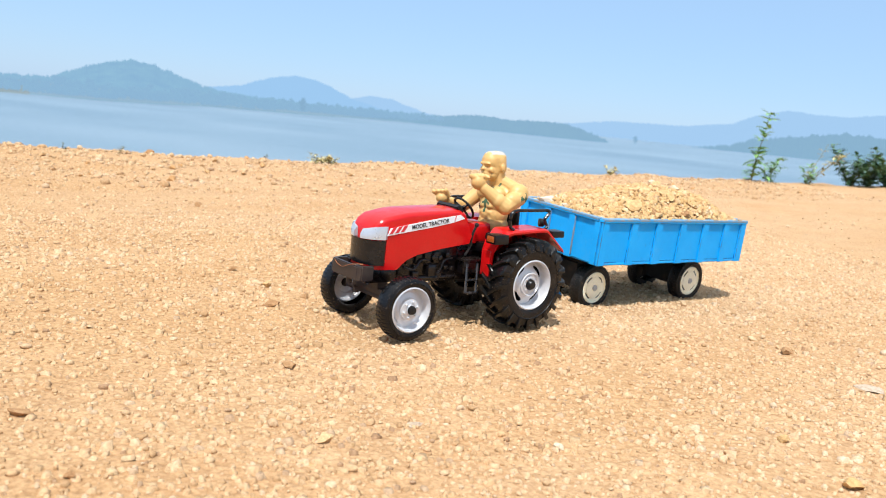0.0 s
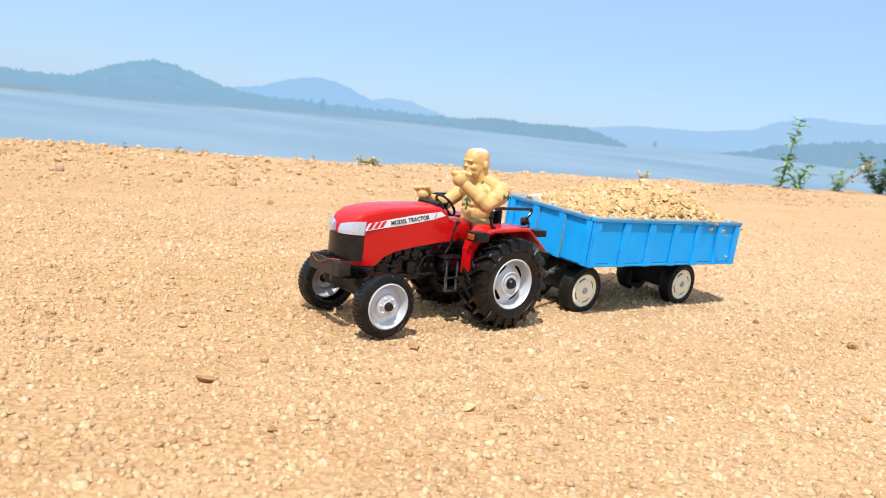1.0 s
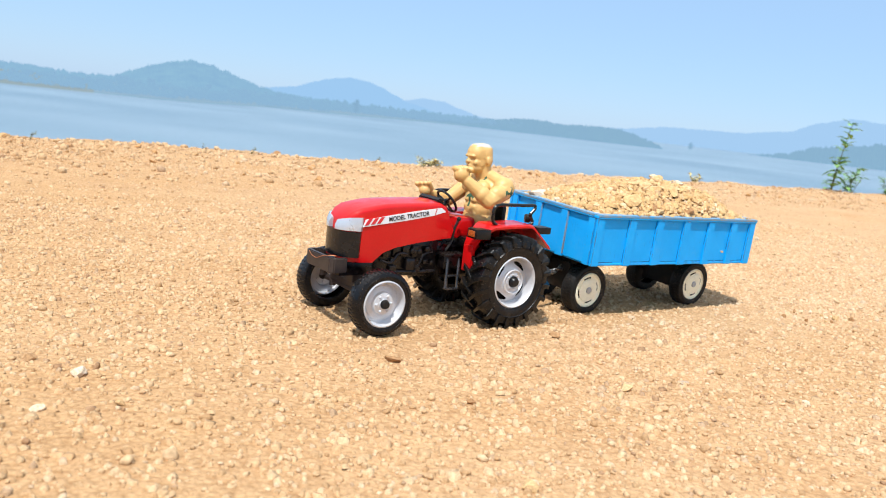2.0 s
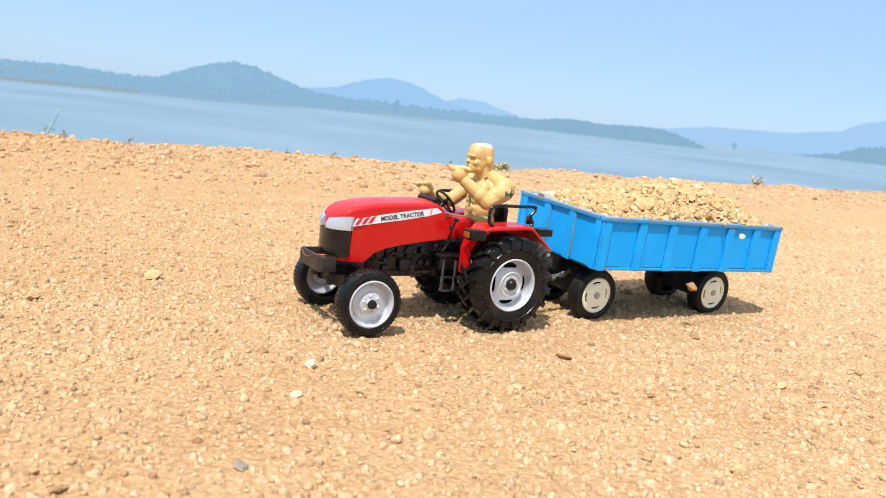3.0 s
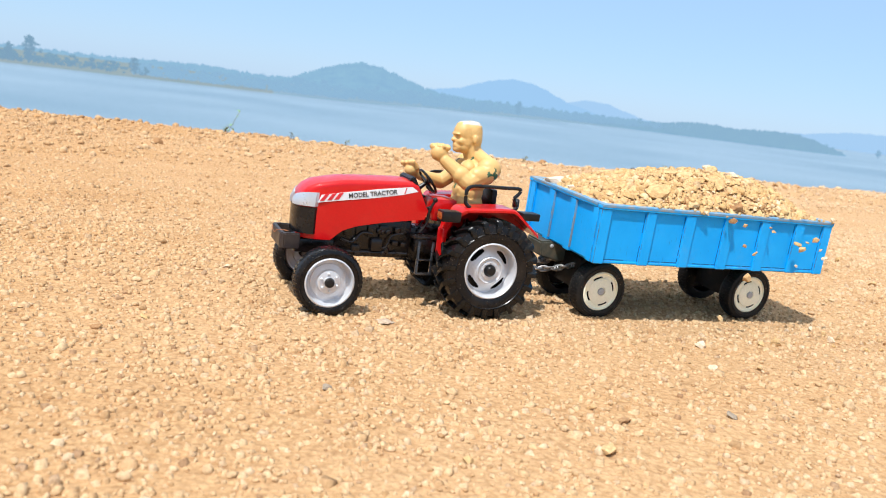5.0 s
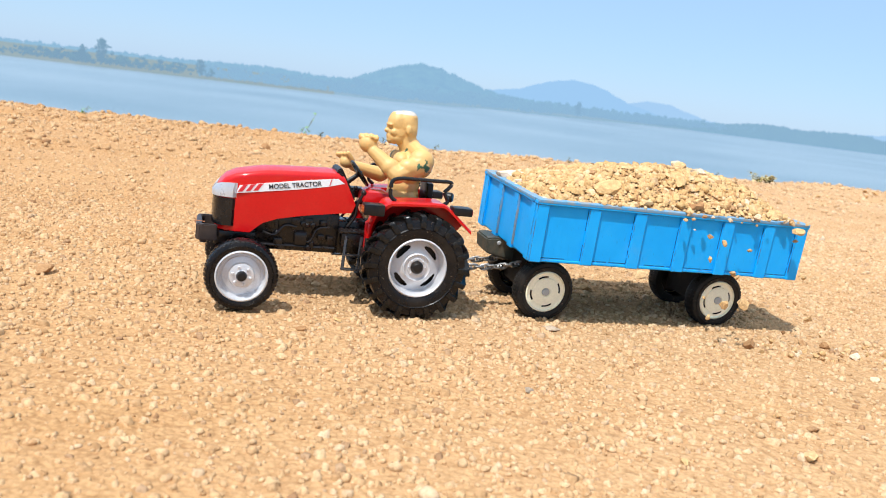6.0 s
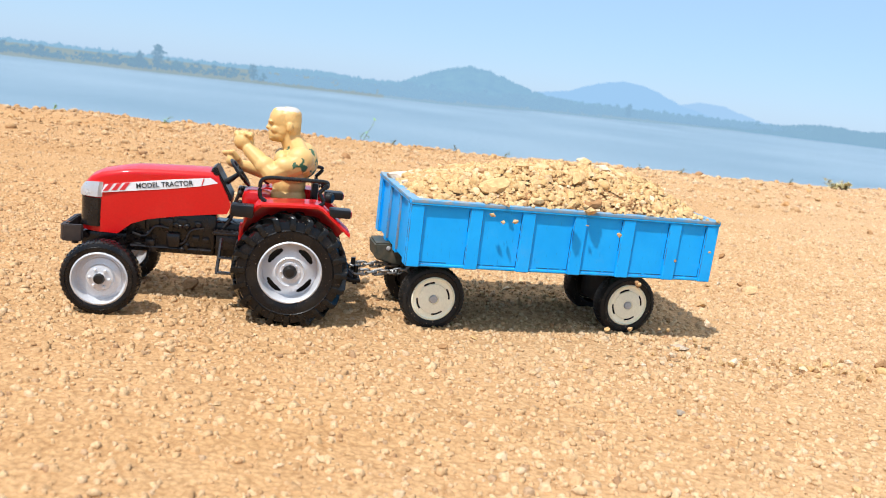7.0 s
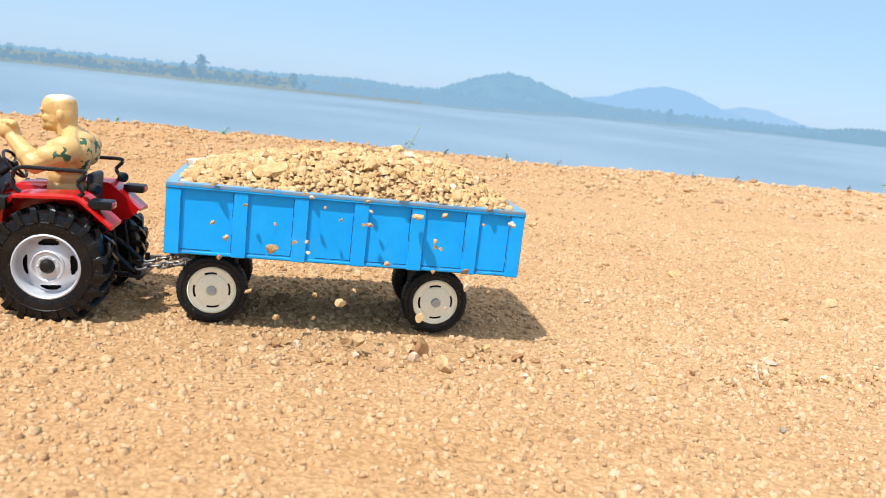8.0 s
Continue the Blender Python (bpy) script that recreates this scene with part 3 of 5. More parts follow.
def build_far_tree(az, d, h, wide, leaf):
    """A single tree on the far shore: trunk and clumped crown."""
    x, y = polar(az, d)
    base = new("tree")
    base.matrix_basis = pose(x, y, WATER + 0.6)
    tagged(base, "tall dark green tree standing alone on the far shore", "tree", "trees on the far shore")
    bm = bmesh.new()
    add_tube(bm, [(0, 0, -0.5), (0.1, 0, h * 0.4), (0.2, 0, h * 0.8)], [h * 0.03, h * 0.02, h * 0.008], 8)
    for k in range(5):
        a = k * 2.4
        add_tube(bm, [(0.1, 0, h * (0.3 + 0.1 * k)), (math.cos(a) * h * 0.12, math.sin(a) * h * 0.12, h * (0.42 + 0.1 * k))], [h * 0.012, h * 0.005], 6)
    part("trunk", bm, leaf, base)
    rng = random.Random(int(az * 10))
    spots = []
    for _ in range(150):
        t = rng.random()
        w = wide * h * (0.25 + 0.75 * math.sin(math.pi * (0.12 + 0.83 * t)))
        spots.append((rng.gauss(0, w * 0.5), rng.gauss(0, w * 0.5), h * (0.18 + 0.8 * t), h * rng.uniform(0.03, 0.075)))
    crown = scattered("crown", pebble_shapes(5, 1, 90), spots, leaf)
    crown.parent = base


def build_distance():
    water = bmesh.new()
    a = [water.verts.new(p) for p in ((-4700, 2.0, WATER), (4700, 2.0, WATER), (4700, 4700, WATER), (-4700, 4700, WATER))]
    water.faces.new(a)
    ob = new("water", mesh_of(water, M_LAKE, 0))
    tagged(ob, "calm pale blue lake with faint ripples", "lake", kind="structure")
    # haze on these hills, woods and shores is painted into their materials as emission
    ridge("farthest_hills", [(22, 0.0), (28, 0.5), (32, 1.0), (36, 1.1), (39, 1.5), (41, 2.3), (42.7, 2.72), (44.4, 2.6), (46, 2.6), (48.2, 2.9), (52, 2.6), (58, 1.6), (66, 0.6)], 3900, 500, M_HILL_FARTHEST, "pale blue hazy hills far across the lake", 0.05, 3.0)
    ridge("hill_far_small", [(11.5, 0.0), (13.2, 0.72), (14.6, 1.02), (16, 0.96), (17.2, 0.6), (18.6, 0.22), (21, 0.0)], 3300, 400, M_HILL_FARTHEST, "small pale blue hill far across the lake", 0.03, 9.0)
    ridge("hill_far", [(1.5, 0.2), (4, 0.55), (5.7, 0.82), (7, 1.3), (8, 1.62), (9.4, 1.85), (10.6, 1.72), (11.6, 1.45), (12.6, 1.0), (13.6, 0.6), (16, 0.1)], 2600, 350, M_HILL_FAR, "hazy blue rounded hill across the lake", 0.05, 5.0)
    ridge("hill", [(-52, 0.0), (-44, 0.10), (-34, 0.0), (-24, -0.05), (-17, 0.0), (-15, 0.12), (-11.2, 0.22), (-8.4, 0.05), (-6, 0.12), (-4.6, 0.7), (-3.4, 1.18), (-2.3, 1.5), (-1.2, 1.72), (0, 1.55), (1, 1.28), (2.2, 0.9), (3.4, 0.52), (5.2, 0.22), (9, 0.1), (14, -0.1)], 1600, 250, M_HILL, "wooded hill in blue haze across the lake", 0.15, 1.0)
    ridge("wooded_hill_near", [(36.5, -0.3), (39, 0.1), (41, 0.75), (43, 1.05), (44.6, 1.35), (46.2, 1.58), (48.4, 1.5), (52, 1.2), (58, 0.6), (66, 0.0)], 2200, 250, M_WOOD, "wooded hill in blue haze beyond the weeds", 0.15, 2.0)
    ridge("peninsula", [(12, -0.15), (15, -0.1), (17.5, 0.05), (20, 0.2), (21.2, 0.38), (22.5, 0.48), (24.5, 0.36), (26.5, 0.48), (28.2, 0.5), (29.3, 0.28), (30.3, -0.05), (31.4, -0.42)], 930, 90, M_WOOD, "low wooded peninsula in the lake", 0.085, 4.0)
    # flat shore land on this side of the hills
    near_line = [(-62, 480), (-34, 435), (-24, 404), (-16, 402), (-10.5, 404), (-7, 408)]
    far_line = [(-7, 408), (-3.3, 412), (0, 452), (4, 560), (8.2, 600), (13, 720), (18, 850), (24, 960), (31.2, 1000)]
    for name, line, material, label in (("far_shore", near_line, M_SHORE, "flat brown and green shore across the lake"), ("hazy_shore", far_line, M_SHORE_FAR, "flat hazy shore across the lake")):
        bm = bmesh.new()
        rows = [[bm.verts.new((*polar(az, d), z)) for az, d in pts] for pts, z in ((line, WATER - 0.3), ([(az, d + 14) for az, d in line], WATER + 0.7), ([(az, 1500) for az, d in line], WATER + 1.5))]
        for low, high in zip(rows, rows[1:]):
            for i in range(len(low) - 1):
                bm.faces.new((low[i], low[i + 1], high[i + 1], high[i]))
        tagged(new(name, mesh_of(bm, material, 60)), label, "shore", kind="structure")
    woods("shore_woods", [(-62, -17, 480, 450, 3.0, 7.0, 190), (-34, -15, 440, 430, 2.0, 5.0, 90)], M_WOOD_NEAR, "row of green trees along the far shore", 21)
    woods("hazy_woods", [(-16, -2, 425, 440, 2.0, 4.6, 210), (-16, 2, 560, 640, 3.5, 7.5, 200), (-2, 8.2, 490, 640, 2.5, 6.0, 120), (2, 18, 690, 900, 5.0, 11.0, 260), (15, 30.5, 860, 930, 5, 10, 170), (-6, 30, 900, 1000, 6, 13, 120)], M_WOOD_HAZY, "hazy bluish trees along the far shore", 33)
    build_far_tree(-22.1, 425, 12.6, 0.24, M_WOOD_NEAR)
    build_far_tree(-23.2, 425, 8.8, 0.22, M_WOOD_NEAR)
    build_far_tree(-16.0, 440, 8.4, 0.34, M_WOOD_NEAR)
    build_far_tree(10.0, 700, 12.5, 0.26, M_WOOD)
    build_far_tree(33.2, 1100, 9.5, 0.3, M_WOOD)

# ---------------------------------------------------------------- the toy tractor (x: backwards, y: across, z: up)
def hood_ring(x, w, zb, zt, crown=0.0011, r=0.0034):
    pts = [(x, MID - w, zb), (x, MID - w, zb + (zt - zb) * 0.35), (x, MID - w, zb + (zt - zb) * 0.6), (x, MID - w, zt - r)]
    for k in range(1, 6):
        a = math.pi / 2 * k / 6
        pts.append((x, MID - w + r * (1 - math.cos(a)), zt - r + r * math.sin(a)))
    half = [(x, MID - w + r, zt), (x, MID - w * 0.45, zt + crown * 0.7)]
    pts += half + [(x, MID, zt + crown)]
    left = pts[:-1]
    return pts + [(x, 2 * MID - y, z) for x, y, z in reversed(left)]


NOSE = [(-.1334, .0010), (-.1331, .0045), (-.1324, .0085), (-.1313, .0117), (-.1296, .0143), (-.1272, .0161), (-.1242, .0173), (-.1208, .0180)]


def nose_band(side, start, proud, heights):
    """A moulded strip that follows the hood's rounded front."""
    line = [(x, y) for x, y in NOSE if y > start]
    rings = []
    for k, (x, y) in enumerate(line):
        f = k / (len(line) - 1) * (len(heights) - 1)
        i = min(int(f), len(heights) - 2)
        lo, hi = (a + (b - a) * (f - i) for a, b in zip(heights[i], heights[i + 1]))
        lean = .0022 if k < 3 else .0010
        px, py = x - proud * (1 - k / len(line)), y + proud * k / len(line)
        rings.append([(px, MID + side * py, lo), (px, MID + side * py, (lo + hi) / 2), (px + lean, MID + side * (py - .0004), hi), (px + .007, MID + side * py * .72, hi), (px + .007, MID + side * py * .72, lo)])
    return add_loft(bmesh.new(), rings)


def build_hood(tractor):
    rows = [(-.1308, .0104, .0474, .0742), (-.1294, .0126, .0458, .0770), (-.1258, .0148, .0453, .0810), (-.1195, .0168, .0452, .0842),
            (-.1085, .0175, .0451, .0866), (-.1050, .0175, .0482, .0873), (-.1005, .0175, .0520, .0880), (-.0910, .0176, .0557, .0887),
            (-.0730, .0177, .0592, .0896), (-.0560, .0178, .0622, .0902), (-.0495, .0178, .0632, .0899), (-.0460, .0175, .0690, .0885)]
    bm = add_loft(bmesh.new(), [hood_ring(x, w, zb, zt - 0.0010) for x, w, zb, zt in rows])
    for v in bm.verts:                      # the rear edge leans back towards its foot
        if v.co.x > -.065:
            v.co.x += (v.co.x + .065) / .019 * (.081 - v.co.z) * 0.5
    hood = part("hood", bm, M_RED, tractor, "glossy red plastic hood", sharp=50)
    # raised seam lines and cowl at the rear
    part("cowl", add_prism(bmesh.new(), [(-.0540, .0885), (-.0505, .0895), (-.0402, .0690), (-.0440, .0670)], MID - .0165, MID + .0165, 0.0008), M_BLACK, hood, "black cowl behind the hood")
    for side in (-1, 1):
        y0 = MID + side * 0.0176
        out = side * 0.00035

        def decal(name, pts, mat, lift):
            bm = bmesh.new()
            lo = [bm.verts.new((x, y0 - out, z)) for x, z in pts]
            hi = [bm.verts.new((x, y0 + out * lift, z)) for x, z in pts]
            bm.faces.new(lo)
            bm.faces.new(hi)
            for i in range(len(pts)):
                j = (i + 1) % len(pts)
                bm.faces.new((lo[i], lo[j], hi[j], hi[i]))
            bmesh.ops.recalc_face_normals(bm, faces=bm.faces[:])
            return part(name, bm, mat, hood, sharp=0)

        decal("stripe", [(-.1190, .0704), (-.1170, .0757), (-.1000, .0788), (-.0760, .0828), (-.0535, .0858), (-.0490, .0828), (-.0600, .0798), (-.0800, .0762), (-.1000, .0733)], M_DECAL, 1.0)
        for x in (-.1158, -.1108, -.1060):
            k = (x + .119) * 0.155
            decal("slash", [(x - .0022, .0710 + k), (x + .0008, .0714 + k), (x + .0040, .0763 + k), (x + .0010, .0757 + k)], M_DECAL_RED, 1.7)
        decal("stripe_line", [(-.0592, .0806), (-.0586, .0807), (-.0575, .0850), (-.0581, .0849)], M_DECAL_RED, 1.7)
        word = bpy.data.curves.new("lettering", "FONT")
        word.body, word.size, word.extrude, word.offset = "MODEL TRACTOR", 0.0044, 0.00012, 0.00005
        word.align_x, word.align_y, word.space_character = "CENTER", "CENTER", 1.02
        tmp = new("lettering_curve", word)
        me = bpy.data.meshes.new_from_object(tmp.evaluated_get(bpy.context.evaluated_depsgraph_get()))
        bpy.data.objects.remove(tmp)
        me.materials.clear()
        me.materials.append(M_INK)
        ob = new("lettering", me)
        ob.parent = hood
        if side < 0:
            ob.matrix_basis = pose(-.0815, y0 - .0006, .0789, 90, 0, 0) @ pose(0, 0, 0, 0, 0, 8.6) @ Matrix.Diagonal((0.94, 1.0, 1, 1))
        else:
            ob.matrix_basis = pose(-.0815, y0 + .0006, .0789, 90, 0, 180) @ pose(0, 0, 0, 0, 0, -8.6) @ Matrix.Diagonal((0.94, 1.0, 1, 1))
        tagged(ob, "black capital lettering")
        # headlamp round each front corner
        part("headlamp", nose_band(side, .003, .0008, [(.0671, .0738), (.0672, .0752), (.0674, .0762), (.0675, .0768), (.0675, .0770)]), M_LAMP, tractor, "silver moulded headlamp", sharp=45)
    bm = bmesh.new()
    rings = []
    for x, y in [(x, -y) for x, y in reversed(NOSE)] + NOSE:
        x, y = x + .0002, y * .995 + (.0002 if y > 0 else -.0002)
        tall = .0666 if abs(y) > .001 else .0666
        rings.append([(x, MID + y, .0486), (x, MID + y, tall), (x + .006, MID + y * .72, tall), (x + .006, MID + y * .72, .0486)])
    add_loft(bm, rings)
    part("grille", bm, M_GLOSS, tractor, "glossy black front grille", sharp=45)


def tyre(r, rim, y0, y1, lugs, lug_h, coarse):
    """A tyre round the y axis; y0 is its outer face."""
    w = y1 - y0
    body = r - lug_h
    prof = [(rim, y0 + 0.15 * w), (rim + .0008, y0 + .04 * w), (rim + .35 * (body - rim), y0 - .01 * w), (rim + .7 * (body - rim), y0 + .02 * w), (body - .0010, y0 + .05 * w),
            (body - .0002, y0 + .15 * w), (body, y0 + .5 * w), (body - .0002, y0 + .85 * w), (body - .0010, y0 + .95 * w),
            (rim + .7 * (body - rim), y0 + .98 * w), (rim + .0008, y0 + .96 * w), (rim, y0 + .85 * w)]
    bm = add_lathe(bmesh.new(), prof, 64, cap=False)
    n = len(prof)
    # a moulded ring on the side wall
    add_lathe(bm, [(rim + .50 * (body - rim), y0 + .0002), (rim + .54 * (body - rim), y0 - .0005), (rim + .58 * (body - rim), y0 + .0002)], 64, cap=False)
    for k in range(0 if coarse else lugs):
        for half in (0, 1):
            a = 2 * math.pi * (k + 0.5 * half) / lugs
            for f0, f1 in ((.06, .27), (.30, .48)):
                th = math.pi / lugs * 0.36
                ys = (y0 + f0 * w, y0 + f1 * w) if not half else (y0 + (1 - f1) * w, y0 + (1 - f0) * w)
                rings = []
                for yy in ys:
                    out = abs((yy - y0) / w - 0.5) * 2
                    top = r - .0008 * max(out - 0.55, 0) / 0.33
                    rings.append([(rad * math.cos(a + da), yy, rad * math.sin(a + da)) for da, rad in ((-th, top - .0012), (th, top - .0012), (th, top), (-th, top))])
                add_loft(bm, rings)
    bmesh.ops.recalc_face_normals(bm, faces=bm.faces[:])
    return bm


def lug(r, y0, y1, lug_h, half):
    """One slanting tread block of a tractor tyre."""
    w, body, rings = y1 - y0, r - lug_h, []
    for f, aa, rr, low, th in ((-.030, -.02, r - .0016, .0062, .050), (.05, .01, r - .0002, .0030, .046), (.22, .06, r, .0016, .043), (.56, .21, r, .0016, .040)):
        yy = y0 + (f if not half else 1 - f) * w
        rings.append([(rad * math.cos(aa + da), yy, rad * math.sin(aa + da)) for da, rad in ((-th * 1.3, body - low), (th * 1.3, body - low), (th, rr), (-th, rr))])
    bm = add_loft(bmesh.new(), rings)
    bmesh.ops.bevel(bm, geom=bm.edges[:], offset=0.0003, segments=1, affect="EDGES")
    return bm


def slotted_rim(profile, slots, at, half_angle, seg=144):
    """A turned rim with oval openings between the profile's steps `at`."""
    mid, reach, pitch = (at[0] + at[1] - 1) / 2, (at[1] - at[0]) / 2, 360 / slots

    def gap(k, i):
        turn = ((i + 0.5) * 360 / seg) % pitch - pitch / 2
        return ((k - mid) / reach) ** 2 + (turn / half_angle) ** 2 < 1
    return add_lathe(bmesh.new(), profile, seg, skip=gap, cap=False)


def build_rear_wheel(tractor, y, flip):
    at = pose(0, y, .0350, 0, 0, 180 if flip else 0)
    wheel = part("rear_wheel", tyre(REAR_R, .0192, -.003, .0195, 20, .0030, True), M_RUBBER, tractor, "black rubber tractor tyre with chevron lugs", at, 32)
    for half in (0, 1):
        first = None
        for k in range(20):
            turn = pose(0, 0, 0, 0, -18.0 * (k + 0.5 * half), 0)
            if first is None:
                first = part("lug", lug(REAR_R, -.003, .0195, .0032, half), M_LUG, wheel, at=turn)
            else:
                again("lug", first, wheel, turn)
    prof = [(.0200, -.0008), (.0200, -.0022), (.0192, -.0027), (.0186, -.0020), (.0181, .0010), (.0176, .0052), (.0170, .0062)]
    prof += [(.0170 - .0068 * k / 12, .0062 - .0046 * k / 12) for k in range(1, 13)]
    prof += [(.0098, .0014), (.0096, .0002), (.0090, -.0003), (.0084, .0002), (.0082, .0012), (.0068, .0012), (.0064, .0004), (.0052, .0002), (.0044, .0004)]
    rim = part("rim", slotted_rim(prof, 4, (8, 14), 25), M_SILVER, wheel, "silver moulded rim with four slots", sharp=40)
    part("rim_back", add_lathe(bmesh.new(), [(.0172, .0086), (.0166, .0098), (.006, .0104)], 48), M_BLACK, rim)
    bm = bmesh.new()
    for k in range(8):
        a = k * math.pi / 4
        add_lathe(bm, [(.0006, .0008), (.0006, -.0003), (.0003, -.0005)], 8, (.0056 * math.cos(a), 0, .0056 * math.sin(a)))
    part("bolts", bm, M_SILVER, rim)
    part("hub", add_lathe(bmesh.new(), [(.0044, .0006), (.0042, -.0010), (.0034, -.0022), (.0028, -.0030), (.0014, -.0032)], 20), M_BLACK, rim, "black hub")
    return wheel


def build_front_wheel(tractor, y, flip):
    at = pose(-.1127, y, .0222, 0, 0, 180 if flip else 0)
    wheel = part("front_wheel", tyre(FRONT_R, .0157, -.0015, .0120, 46, .0005, False), M_RUBBER, tractor, "black rubber front tyre with fine tread", at, 32)
    prof = [(.0156, .000), (.0156, -.0014), (.0148, -.0018), (.0143, -.0004), (.0139, .0040), (.0130, .0050), (.0116, .0046), (.0112, .0038), (.0098, .0034), (.0080, .0026), (.0072, .0008), (.0050, .0003), (.0036, .0002), (.0034, -.0010), (.0010, -.0012)]
    prof = [(r * 1.06, across) for r, across in prof]
    rim = part("rim", add_lathe(bmesh.new(), prof, 48, cap=False), M_SILVER, wheel, "silver dished rim", sharp=40)
    bm = bmesh.new()
    for k in range(6):
        a = k * math.pi / 3 + 0.3
        add_lathe(bm, [(.0010, .0015), (.0010, -.0006), (.0006, -.0010)], 8, (.0057 * math.cos(a), 0, .0057 * math.sin(a)))
    part("bolts", bm, M_SILVER, rim)
    part("hub", add_lathe(bmesh.new(), [(.0034, .0), (.0034, -.0014), (.0026, -.0034), (.0020, -.0036)], 20), M_BLACK, rim, "black hub")
    return wheel


def build_engine(tractor):
    part("chassis", box(-.1310, -.0960, .0355, .0585, .0345, .0440, 0.001), M_ENGINE, tractor)
    engine = part("engine", box(-.1045, -.0490, .0345, .0595, .0335, .0610, 0.0015), M_ENGINE, tractor, "black moulded engine block")
    rng = random.Random(3)
    for side in (-1, 1):
        y = MID + side * .0125
        bm = bmesh.new()
        for k in range(4):
            x = -.0985 + k * .0085
            add_box(bm, x, x + .0060, min(y, y + side * .0022), max(y, y + side * .0022), .0480, .0570, 0.0008)
        part("cylinder_block", bm, M_ENGINE, engine)
        for k in range(16):
            bm = bmesh.new()
            x, z, s = rng.uniform(-.102, -.053), rng.uniform(.0355, .0545), rng.uniform(.0010, .0028)
            if rng.random() < 0.5:
                add_box(bm, x - s, x + s, min(y, y + side * .0030), max(y, y + side * .0030), z - s * 0.7, z + s * 0.8, 0.0005)
            else:
                add_lathe(bm, [(s * .9, 0), (s * .9, side * .0028), (s * .5, side * .0034)], 14, (x, y, z))
            bmesh.ops.recalc_face_normals(bm, faces=bm.faces[:])
            part("engine_fitting", bm, M_ENGINE, engine)
        bm = bmesh.new()
        add_tube(bm, smooth_path([(-.100, y + side * .002, .046), (-.092, y + side * .0035, .0445), (-.086, y + side * .0035, .051), (-.078, y + side * .003, .0505)]), .0009, 8)
        add_tube(bm, smooth_path([(-.075, y + side * .002, .040), (-.068, y + side * .0035, .042), (-.064, y + side * .0035, .050), (-.056, y + side * .003, .052)]), .0008, 8)
        add_tube(bm, [(-.101, y + side * .0012, .0372), (-.051, y + side * .0012, .0372)], .0013, 8)
        part("pipe", bm, M_ENGINE, engine)
        add = box(-.079, -.0705, min(y, y + side * .0045), max(y, y + side * .0045), .0385, .0475, 0.0016)
        part("oil_filter", add, M_ENGINE, engine)
    gear = part("gearbox", box(-.0500, -.0180, .0370, .0570, .0330, .0560, 0.0015), M_ENGINE, tractor, "black moulded gearbox")
    for side in (-1, 1):
        y = MID + side * .0165
        part("footboard", box(-.0500, -.0290, y - .0065, y + .0065, .0500, .0520, 0.0006), M_ENGINE, gear)
        bm = bmesh.new()
        for k in range(6):
            add_box(bm, -.0485 + k * .0032, -.0473 + k * .0032, y - .006, y + .006, .0519, .0526, 0.0002)
        part("footboard_ribs", bm, M_ENGINE, gear)
        add_y = MID + side * .0125
        part("side_box", box(-.0480, -.0300, min(add_y, add_y + side * .008), max(add_y, add_y + side * .008), .0400, .0495, 0.001), M_ENGINE, gear)
        step = bmesh.new()
        ys = MID + side * .0235
        for x in (-.0460, -.0355):
            add_tube(step, [(x + .0015, ys - side * .003, .0480), (x, ys, .0255)], .0012, 8)
        add_box(step, -.0470, -.0345, ys - .002, ys + .002, .0248, .0262, 0.0004)
        add_box(step, -.0460, -.0350, ys - .0016, ys + .0016, .0350, .0360, 0.0003)
        part("step", step, M_STEP, tractor, "glossy dark grey ladder step")
    part("rear_axle", box(-.0170, .0190, .0200, .0740, .0270, .0440, 0.003), M_ENGINE, tractor)
    bm = add_tube(bmesh.new(), [(0, .004, .0350), (0, .090, .0350)], .0055, 16)
    part("rear_axle_tube", bm, M_ENGINE, tractor)
    bm = add_tube(bmesh.new(), [(-.1127, .006, .0222), (-.1127, .088, .0222)], .0022, 12)
    add_box(bm, -.1160, -.1090, .018, .076, .0240, .0290, 0.001)
    add_box(bm, -.1170, -.1080, .040, .054, .0280, .0360, 0.001)
    for y in (.018, .076):
        add_tube(bm, [(-.1127, y, .018), (-.1127, y, .034)], .0026, 12)
    part("front_axle", bm, M_BUMPER, tractor)


